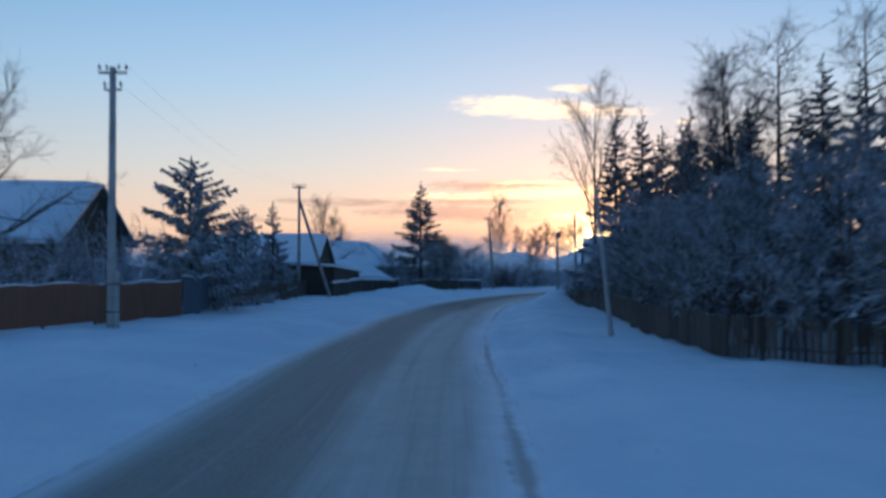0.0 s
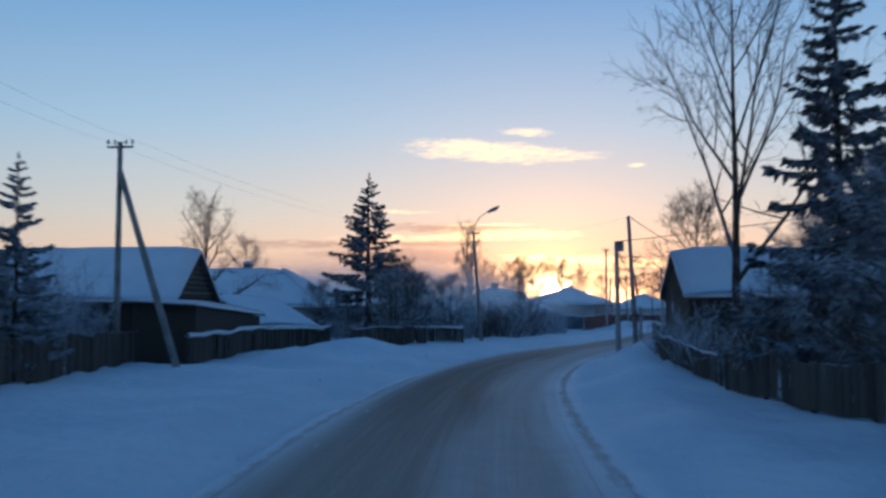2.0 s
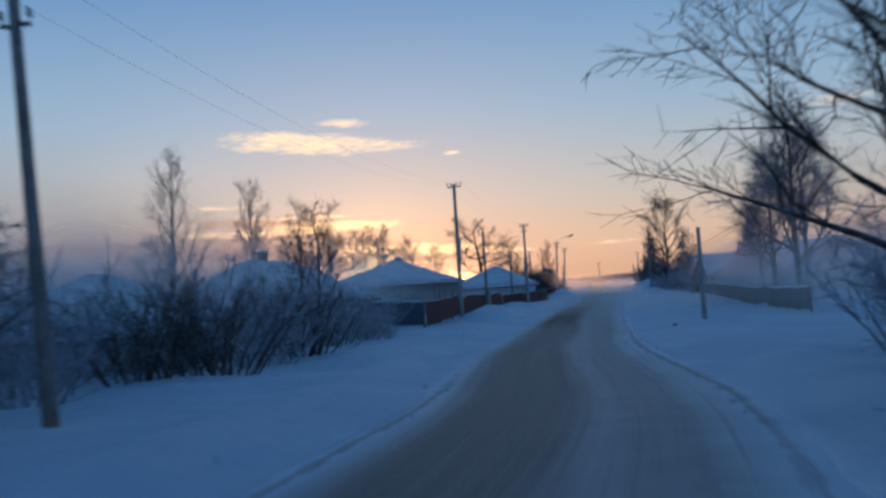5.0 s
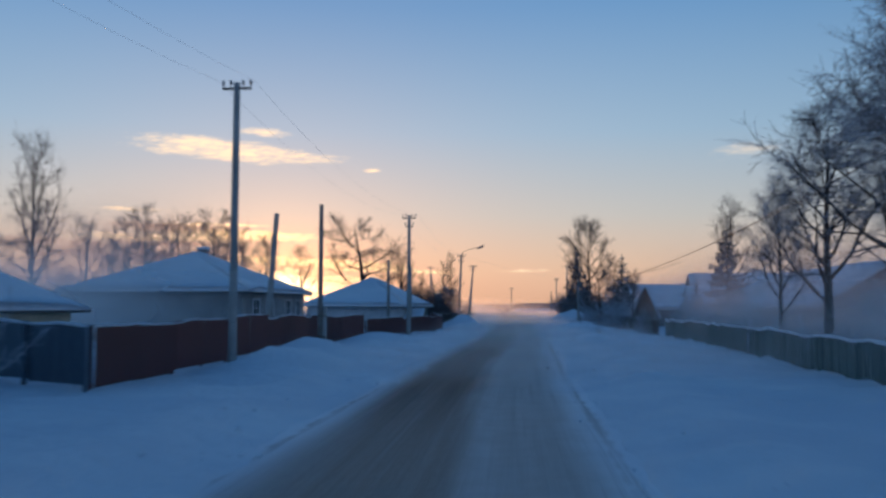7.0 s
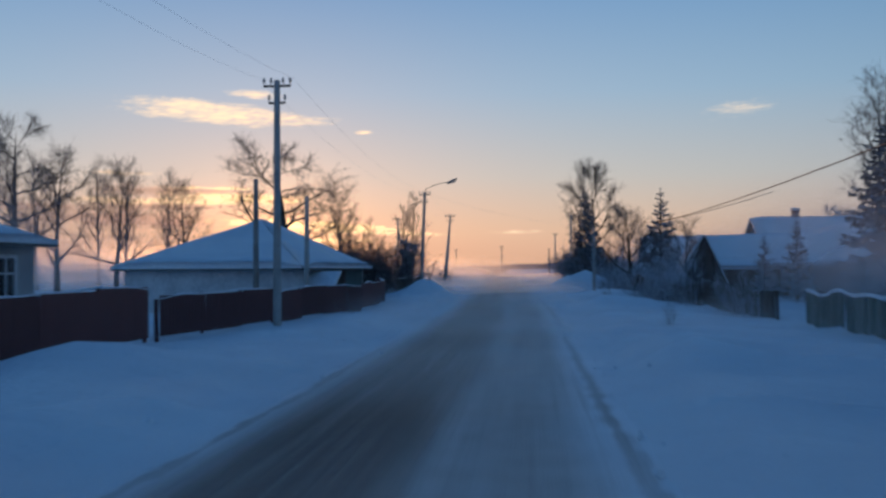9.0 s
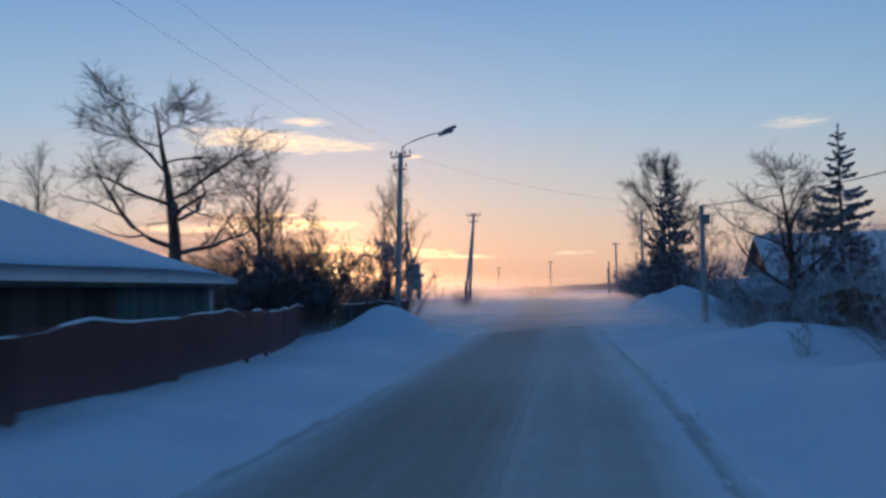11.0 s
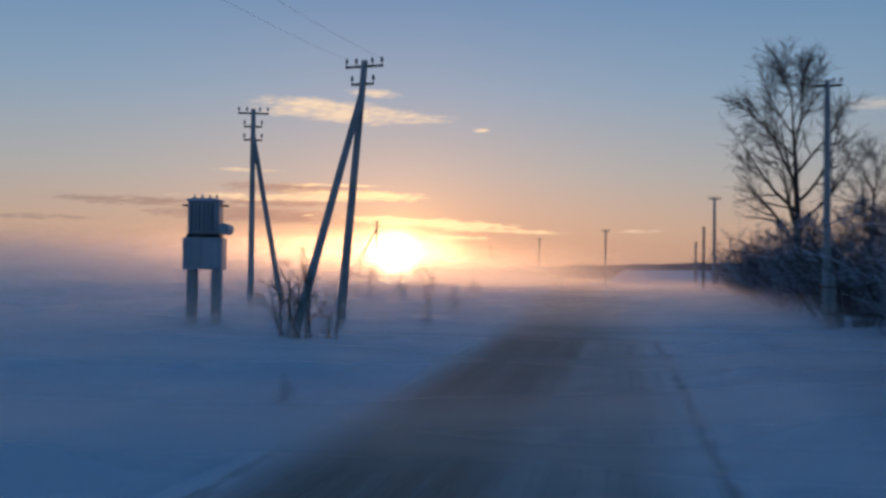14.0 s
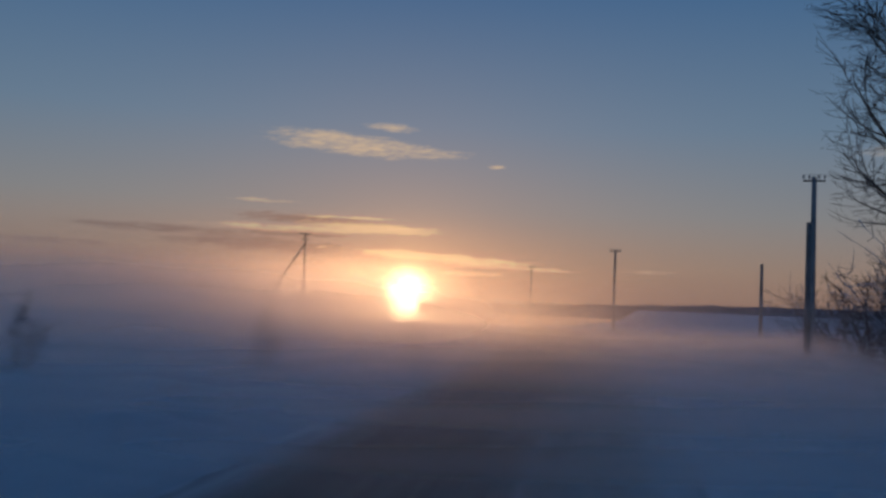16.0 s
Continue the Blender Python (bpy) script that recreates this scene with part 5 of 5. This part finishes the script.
for i, (x, y, h) in enumerate(((-9.0, 4.0, 2.4), (-9.4, 7.5, 2.6), (-8.8, 10.5, 2.2), (-10.5, 9.0, 2.8), (-10.8, 5.5, 2.7), (-9.8, 13.0, 2.4), (-12.4, 11.0, 3.0), (-12.8, 3.5, 3.0))):
    put_tree((SHRUB_DARK, SHRUB)[i % 2], x, y, h, 67 * i, group="tangled shrubs along the road", wide=1.3)
put_tree(SLIM, -14.5, 13.0, 7.6, 15)
put_tree(SLIM, -13.0, 25.0, 6.8, 95)
put_tree(ROUND_B, -18.5, 20.0, 5.6, 130)
put_tree(SHRUB, -8.4, 19.9, 1.3, 10)
put_tree(SHRUB, -7.9, 21.6, 1.1, 100)
put_tree(SHRUB, -9.4, 23.4, 1.5, 190)
for i, (x, y, h) in enumerate(((-9.6, 24.6, 1.9), (-10.8, 26.4, 2.0), (-11.6, 24.2, 2.1), (-12.8, 28.2, 2.3), (-9.2, 22.0, 1.6), (-10.4, 28.8, 1.8), (-13.2, 25.5, 2.2))):
    put_tree(SHRUB, x, y, h, 83 * i, group="frosted shrubs before the cream house", wide=1.3)

# the wood behind the plank fence on the other side
for i, (x, y, h) in enumerate(((22.6, -45, 14.0), (20.6, -45.6, 13.0), (26.0, -46, 14.2), (29.5, -51, 14.0))):
    put_tree(LARCH, x, y, h, 70 * i, group="larches of the roadside wood")
for i, (x, y, h) in enumerate(((12.7, -34.8, 11.0), (14.6, -36.4, 10.6), (15.9, -37.4, 9.6), (17.0, -37.6, 9.9), (17.6, -38.4, 9.6), (18.8, -38.5, 9.8), (16.4, -43.8, 6.4), (19.2, -46.5, 8.8), (20.8, -42.0, 9.6), (23.8, -48.0, 9.0), (25.0, -52.5, 9.2), (27.6, -54.0, 9.8), (22.8, -53.5, 7.8), (29.0, -58.5, 8.2), (32.5, -61.0, 8.6), (26.5, -58.5, 7.6), (28.5, -48.0, 10.4), (32.5, -55.0, 10.5))):
    put_tree((SPRUCE_B, SPRUCE)[i % 3 == 2], x, y, h, 53 * i, group="spruces of the roadside wood")
for i, (x, y, h) in enumerate(((15.8, -41.5, 5.6), (14.0, -38.0, 5.0), (18.8, -48.8, 5.4), (21.3, -54.0, 5.0), (12.0, -35.0, 4.2), (24.0, -60.0, 5.2), (26.6, -63.8, 5.4), (11.0, -32.0, 3.4), (28.8, -66.5, 5.6), (17.2, -45.2, 5.2), (20.0, -50.8, 5.2), (22.8, -57.0, 5.2), (13.0, -33.4, 5.0))):
    put_tree(RIME_TREE if y > -47 else FRUIT, x, y, h, 37 * i, group="rimed trees along the fence")
put_tree(ROUND, 20.6, -49.0, 8.6, 40, "broad dark leafless tree among spruces")
put_tree(OAK, 22.0, -51.5, 8.8, 100, "broad dark leafless tree with crooked limbs")
put_tree(ELM, 9.9, -29.6, 13.0, 0)
put_tree(ROUND_B, 13.5, -27.0, 7.0, 60)
put_tree(SPREAD, 4.9, -1.6, 9.8, 0, wide=1.15, label="big round-crowned leafless tree beside the whitewashed house")
put_tree(FRUIT, 13.5, -3.0, 6.0, 40)
put_tree(RIME_TREE, 5.4, -4.6, 3.9, 20)
put_tree(RIME_TREE, 5.0, -6.6, 3.4, 120)
for i, (x, y, h) in enumerate(((5.6, -12.6, 1.3), (5.2, -10.6, 1.6), (4.9, -8.4, 2.4), (6.4, 0.5, 3.0), (6.8, 3.5, 3.2), (7.6, -27.2, 1.5), (8.6, -29.8, 1.8), (7.8, 7.0, 3.0), (9.4, -31.5, 1.8))):
    put_tree(SHRUB, x, y, h, 43 * i, group="frosted shrubs at the fence", wide=0.95)

# ---- trees along the straight ----
put_tree(ROUND_B, -10.4, 19.2, 6.4, 200)
put_tree(ROUND_B, -43, 86, 17.5, 0, wide=0.62)
for i, (x, y, h) in enumerate(((-40, 89.6, 10.2), (-37, 92, 10.4), (-34.4, 90, 10.0), (-31.5, 91, 10.4), (-30, 98, 10.2), (-28.4, 90.5, 10.0), (-26.5, 99, 9.2), (-24, 104, 8.6), (-46.5, 92, 10.5))):
    put_tree((ROUND, ROUND_B, OAK)[i % 3], x, y, h, 67 * i, group="garden trees behind the houses")
for i, (x, y, h) in enumerate(((-54, 122, 12), (-50, 125, 11), (-45.5, 122, 12.5), (-40.5, 124, 12), (-36.5, 121, 11.5), (-33.5, 123, 11))):
    put_tree(SLIM, x, y, h, 71 * i, group="row of slim trees")
put_tree(OAK, -19.4, 112.5, 11.4, 35, wide=1.45)
put_tree(ROUND_B, -14.6, 111.5, 8.8, 150)
for i, (x, y, h) in enumerate(((-10.8, 108.5, 3.2), (-12.4, 109.0, 3.6), (-13.0, 111.2, 3.6), (-13.5, 107.5, 3.4), (-13.4, 113.8, 3.6), (-14.6, 114.4, 3.4), (-15.5, 108.5, 3.2), (-14.0, 117.0, 3.4), (-16.5, 112.0, 3.6), (-12.0, 107.0, 3.4), (-17.5, 116.0, 3.2))):
    put_tree(THICKET if i % 2 else SHRUB_DARK, x, y, h + 0.3, 41 * i, group="dense thicket behind the dark fence", wide=1.3)
put_tree(SLIM, -10.2, 120.3, 8.2, 20)
put_tree(SLIM, -10.9, 121.0, 7.2, 120)
put_tree(FRUIT, -10.9, 120.8, 4.6, 140)
put_tree(SLIM, -12.6, 113.0, 5.8, 220)
put_tree(SLIM, -13.8, 110.5, 6.0, 300)
put_tree(FRUIT, -10.3, 117.2, 4.6, 80)
put_tree(SHRUB_DARK, -11.2, 116.8, 2.0, 10)
put_tree(SHRUB_DARK, -12.3, 118.4, 2.1, 200)
put_tree(SHRUB_DARK, -10.4, 115.2, 1.9, 260)
put_tree(SHRUB_DARK, -10.0, 119.2, 2.8, 30)
put_tree(SHRUB_DARK, -11.4, 119.0, 3.2, 130)

put_tree(BIRCH, 12.9, 40.1, 12.6, 0, wide=1.15)
put_tree(BIRCH, 12.8, 50.0, 10.4, 90, wide=1.25)
put_tree(BIRCH, 14.2, 45.0, 11.4, 200, wide=1.2)
put_tree(BIRCH, 13.0, 58.0, 8.0, 280)
for i, (x, y, h) in enumerate(((11.0, 43, 1.6), (10.6, 50, 1.4), (10.9, 63, 1.6), (11.2, 34.5, 1.8), (10.7, 69, 1.8), (8.6, 78.5, 1.6), (7.6, 84.5, 1.8), (6.4, 91.5, 1.6), (6.6, 88.0, 1.9), (8.0, 94.0, 2.6), (7.8, 99.0, 2.8), (8.6, 102.5, 3.0), (7.0, 111.5, 2.4), (8.4, 115.5, 2.6), (9.2, 120.0, 2.6), (5.8, 97.5, 1.3), (5.6, 101.0, 1.3), (5.5, 104.5, 1.2), (5.6, 108.5, 1.2), (6.4, 113.6, 1.6), (6.4, 122.5, 2.2))):
    put_tree(SHRUB, x, y, h, 29 * i, group="frosted shrubs at the fence", wide=1.15)
put_tree(SPRUCE, 15.0, 82.0, 8.4, 0, "dark spruce in front of the long barn")
put_tree(SLIM, 15.6, 84.5, 10.4, 0, wide=1.3)
put_tree(SPRUCE_SMALL, 14.6, 101, 3.8, 0)
put_tree(SPRUCE_SMALL, 14.4, 93, 4.4, 50)
put_tree(SPRUCE_SMALL, 9.2, 107.8, 7.4, 80, "open-boughed young spruce with rime")
put_tree(ROUND_B, 6.7, 104.4, 6.2, 30, wide=1.45)
put_tree(ROUND_B, 9.4, 98.0, 5.0, 160)
put_tree(ROUND, 11.5, 123.0, 6.6, 80)
put_tree(FRUIT, 9.6, 116.5, 5.4, 10)
put_tree(FRUIT, 24, 118, 7.0, 60)
put_tree(SPRUCE, 5.2, 135.2, 10.2, 200, "tall dark spruce at the village's end", wide=0.85)
for i, (x, y, h) in enumerate(((6.4, 132.0, 3.6), (7.4, 134.5, 4.0), (5.4, 137.5, 4.2), (7.2, 141.5, 4.2), (5.0, 141.5, 3.8), (6.6, 146.0, 3.4), (8.2, 129.5, 3.0), (6.2, 150.5, 3.0), (5.8, 158.0, 3.6), (6.4, 163, 4.0), (5.2, 168, 3.6), (5.6, 174, 3.8), (4.8, 179, 3.6), (5.4, 185, 4.0), (4.8, 192, 3.6), (5.2, 200, 3.6), (4.8, 207, 3.0), (7.2, 153, 3.6), (7.4, 166, 4.2), (7.0, 171, 4.0), (7.2, 177, 4.2), (7.0, 182.5, 4.0), (6.8, 189, 4.2), (7.0, 195.5, 4.0))):
    put_tree((SHRUB_DARK, SHRUB, SHRUB_DARK)[i % 3], x, y, h, 59 * i, group="hedge of wild shrubs along the road", wide=1.2)
for i, (x, y, h) in enumerate(((6.8, 151.0, 5.0), (7.4, 157.0, 5.4), (7.0, 162.0, 5.2), (7.8, 170.0, 5.6), (6.8, 178.0, 5.4), (8.2, 186.0, 6.0))):
    put_tree((FRUIT, ROUND_B)[i % 2], x, y, h, 77 * i, group="small trees in the hedge")
put_tree(GREAT, 9.8, 202.3, 20.5, 120, "great leafless tree with a fan of upswept limbs")
put_tree(ROUND, 14.0, 196, 12, 0)
for i, (x, y, h) in enumerate(((-9.9, 144.8, 2.2), (-10.6, 145.2, 1.9), (-9.4, 145.6, 1.5), (-8.3, 151.0, 0.8), (-8.8, 157.0, 1.0), (-12.0, 176.0, 1.3), (-15.5, 172.0, 1.5), (-9.9, 181.0, 0.9), (-22.0, 170.0, 1.0), (-6.3, 135.0, 0.5), (4.4, 92.0, 0.9), (4.6, 99.0, 0.8), (4.2, 121.0, 0.9), (5.0, 72.0, 0.8))):
    put_tree(WEEDS, x, y, h, 31 * i, group="dry weeds in the snow")


for i, (x, y, h) in enumerate(((-11.1, 162.5, 2.3), (-15.7, 164.8, 2.8), (-16.1, 168.8, 2.1), (-10.6, 145.6, 2.0))):
    put_tree(SAPLING, x, y, h, 57 * i, group="saplings at the edge of the field")


# ---- transformer on legs in the field ----
def transformer(x, y):
    z = ground_z(x, y)
    top = thing("pole_transformer", Matrix.Translation((x, y, z + 0.15)) @ pose(0, 0, 0, 0, 0, 18) @ Matrix.Scale(1.06, 4), "grey substation cabinet with transformer on concrete legs", "transformer")
    for sx in (-0.36, 0.36):
        bm = bmesh.new()
        box(bm, (sx, 0, 0.45), (0.26, 0.5, 2.1), None, 0.02)
        part("leg", bm, CONCRETE, top)
    bm = bmesh.new()
    box(bm, (0, 0, 1.98), (1.15, 0.9, 0.95), None, 0.02)
    cabinet = part("cabinet", bm, TRAFO, top, "grey sheet metal cabinet")
    for sx in (-0.28, 0.28):
        bm = bmesh.new()
        box(bm, (sx, -0.462, 1.98), (0.5, 0.03, 0.8), None, 0.008)
        part("door", bm, TRAFO, cabinet)
    bm = bmesh.new()
    box(bm, (0, 0, 2.50), (0.98, 0.7, 0.12), None, 0.01)
    part("base_frame", bm, IRON, top)
    bm = bmesh.new()
    box(bm, (0, 0, 3.05), (0.92, 0.7, 0.98), None, 0.03)
    tank = part("tank", bm, TRAFO, top, "pale grey transformer tank")
    for i in range(7):
        for s in (-1, 1):
            bm = bmesh.new()
            box(bm, (-0.36 + 0.12 * i, s * 0.42, 3.05), (0.035, 0.16, 0.8), None)
            part("cooling_fin", bm, TRAFO, tank)
    bm = bmesh.new()
    rod(bm, (0.60, -0.5, 2.72), (0.60, 0.5, 2.72), 0.17, sides=14)
    part("oil_drum", bm, TRAFO, top, smooth=False)
    for i in range(4):
        bm = bmesh.new()
        c = Vector((-0.33 + 0.22 * i, 0, 3.54))
        for k in range(4):
            rod(bm, c + Vector((0, 0, 0.055 * k)), c + Vector((0, 0, 0.055 * k + 0.04)), 0.07 - 0.010 * k, 0.05 - 0.008 * k, 8)
        part("bushing", bm, PORCELAIN, top)
    bm = bmesh.new()
    box(bm, (0, 0, 3.42), (1.35, 0.06, 0.06), None)
    part("bracket", bm, IRON, top)
    child("snow_cap", mesh_of("snow_cap", *snow_sheet([(-0.5, -0.4, 3.55), (0.5, -0.4, 3.55), (0.5, 0.4, 3.55), (-0.5, 0.4, 3.55)], 0.08, 4, 5), SNOW, True), top)


transformer(-15.1, 148.9)


# ---- clods that fell on the road ----
def clod(x, y, size, turn):
    bm = bmesh.new()
    ball(bm, (0, 0, 0), size, (1.3, 0.9, 0.6))
    own = random.Random(int(turn))
    for v in bm.verts:
        v.co *= own.uniform(0.8, 1.15)
    me = bpy.data.meshes.new("snow_clod")
    bm.to_mesh(me)
    bm.free()
    me.materials.append(DIRTY_ICE)
    ob = new("snow_clod", me)
    ob.matrix_world = pose(x, y, 0.02 + size * 0.35 + max(ground_z(x, y), 0.0), 0, 0, turn)
    tagged(ob, "small dirty clod of ice lying on the road", "ice", "clods on the road")


for i, (x, y) in enumerate(((1.7, 43.1), (-4.1, 167.8), (4.8, 19.0), (4.7, 17.7), (0.9, 97.6))):
    clod(x, y, 0.05 + 0.015 * (i % 2), 70 * i)


# ---- mist that drifts low over the snow ----
def mist_build(name, thick, ahead):
    mat = bpy.data.materials.new(name)
    mat.use_nodes = True
    n = Nodes(mat.node_tree)
    uv = n.tree.nodes.new("ShaderNodeSeparateXYZ")
    n.tree.links.new(n.add("ShaderNodeUVMap"), uv.inputs[0])
    rise, ends = uv.outputs[1], uv.outputs[0]
    stretched = n.add("ShaderNodeVectorMath", [place(n), (0.07, 0.07, 0.35)], operation="MULTIPLY")
    cloudy = n.noise(stretched, 1.0, 3.0)
    amount = n.math("MULTIPLY", n.math("MULTIPLY", n.step(rise, 0.25, 1.0, 1.0, 0.0), n.step(rise, 0.03, 0.45)), n.step(cloudy, 0.2, 0.75, 0.35, 1.3))
    amount = n.math("MULTIPLY", amount, n.step(ends, 0.0, 0.12))
    amount = n.math("MULTIPLY", amount, n.step(ends, 0.88, 1.0, 1.0, 0.0))
    amount = n.math("MULTIPLY", amount, thick, clamp=True)
    through_it = n.add("ShaderNodeBsdfRefraction", {"Color": (0.98, 0.97, 0.97, 1), "Roughness": 0.75, "IOR": 1.3})
    spread = n.add("ShaderNodeMixShader", [0.65, n.add("ShaderNodeBsdfDiffuse", [(0.9, 0.9, 0.92, 1)]), n.add("ShaderNodeBsdfTranslucent", [(0.95, 0.93, 0.92, 1)])])
    lit = n.add("ShaderNodeMixShader", [ahead, spread, through_it])
    n.add("ShaderNodeOutputMaterial", [n.add("ShaderNodeMixShader", [amount, n.add("ShaderNodeBsdfTransparent"), lit])])
    return mat


def mist_veils(name, label, mat, veils):
    """Soft upright veils of mist. veils: ends (x0, y0), (x1, y1), height, and its foot."""
    verts, faces, uvs = [], [], []
    own = random.Random(5)
    for (x0, y0), (x1, y1), tall, foot in veils:
        cells, first = 14, len(verts)
        bow = own.uniform(-2, 2)
        for i in range(cells + 1):
            u = i / cells
            x, y = x0 + (x1 - x0) * u, y0 + (y1 - y0) * u + bow * math.sin(math.pi * u)
            high = tall * (1 + 0.18 * math.sin(7 * u + bow * 3))
            for k in range(4):
                verts.append((x, y, foot + high * k / 3))
                uvs.append((u, k / 3))
        for i in range(cells):
            for k in range(3):
                a = first + 4 * i + k
                faces.append((a, a + 4, a + 5, a + 1))
    me = mesh_of(name, verts, faces, mat, True)
    layer = me.uv_layers.new(name="UVMap")
    for loop in me.loops:
        layer.data[loop.index].uv = uvs[loop.vertex_index]
    tagged(new(name, me), label, "mist", kind="stuff")


MIST_LOW = mist_build("low_mist", 0.24, 0.03)
MIST_DRIFT = mist_build("drifting_mist", 0.42, 0.46)
MIST_HIGH = mist_build("field_mist", 0.40, 0.38)
MIST_HAZE = mist_build("village_haze", 0.86, 0.0)
MIST_SIDE = mist_build("garden_haze", 0.55, 0.0)
MIST_THIN = mist_build("thin_mist", 0.20, 0.0)
mist_veils("road_mist", "thin snow mist drifting over the road", MIST_LOW, [((-6.3, y), (9, y + 1), 1.3, -0.1) for y in range(36, 100, 6)])
mist_veils("drifting_mist", "snow mist that drifts across the open road", MIST_DRIFT, [((-24, y), (6, y + 7), 1.4, -0.1) for y in list(range(100, 148, 5)) + list(range(148, 200, 3))])
mist_veils("field_mist", "pale ground mist lying over the fields", MIST_HIGH, [((-180, y - 51), (-9.5 - (y - 120) * 0.06, y + 2), 4.6, -0.6) for y in range(116, 168, 7)] + [((-200, y - 60), (8, y + 3), 3.6 + (y - 168) * 0.05, -0.6) for y in range(170, 212, 7)] + [((-260, y - 70), (4 - 0.12 * (y - 224), y), t, -0.6 * t) for y, t in ((224, 5.5), (240, 6.0), (262, 8.0), (300, 11.0))] + [((-300, y - 80), (0.3 - 0.22 * (y - 156), y), t, -0.25 * t) for y, t in ((190, 5.5), (215, 7.0), (245, 8.5), (280, 11.0), (330, 14.0), (400, 18.0), (500, 22.0))])
mist_veils("village_haze", "blue haze of snow dust between houses and trees", MIST_HAZE, [((-90, y), (-10.6 if y > 22 else -6.2, y), 8.0, -1.0) for y in range(2, 74, 8)] + [((-70, y - 6), (-7.5, y), 7.0, -0.6) for y in (-3, 5, 12)])
mist_veils("garden_haze", "blue haze of snow dust over the gardens", MIST_SIDE, [((5.6, y), (90, y), 7.0, -1.0) for y in range(14, 80, 9)])
mist_veils("thin_haze", "thin blue haze over the gardens", MIST_THIN, [((-90, y), (-14.0, y), 8.5, -1.0) for y in range(72, 122, 12)] + [((6.5, y), (90, y), 8.0, -1.0) for y in range(84, 200, 10)] + [((-70, y), (-12.0, y + 8), 7.0, -1.0) for y in (-46, -34, -22, -12)] + [((x, y), (x + 26, y + 12.5), 9.0, -1.0) for x, y in ((20.8, -55.5), (17.8, -48.5), (14.6, -41.5))])
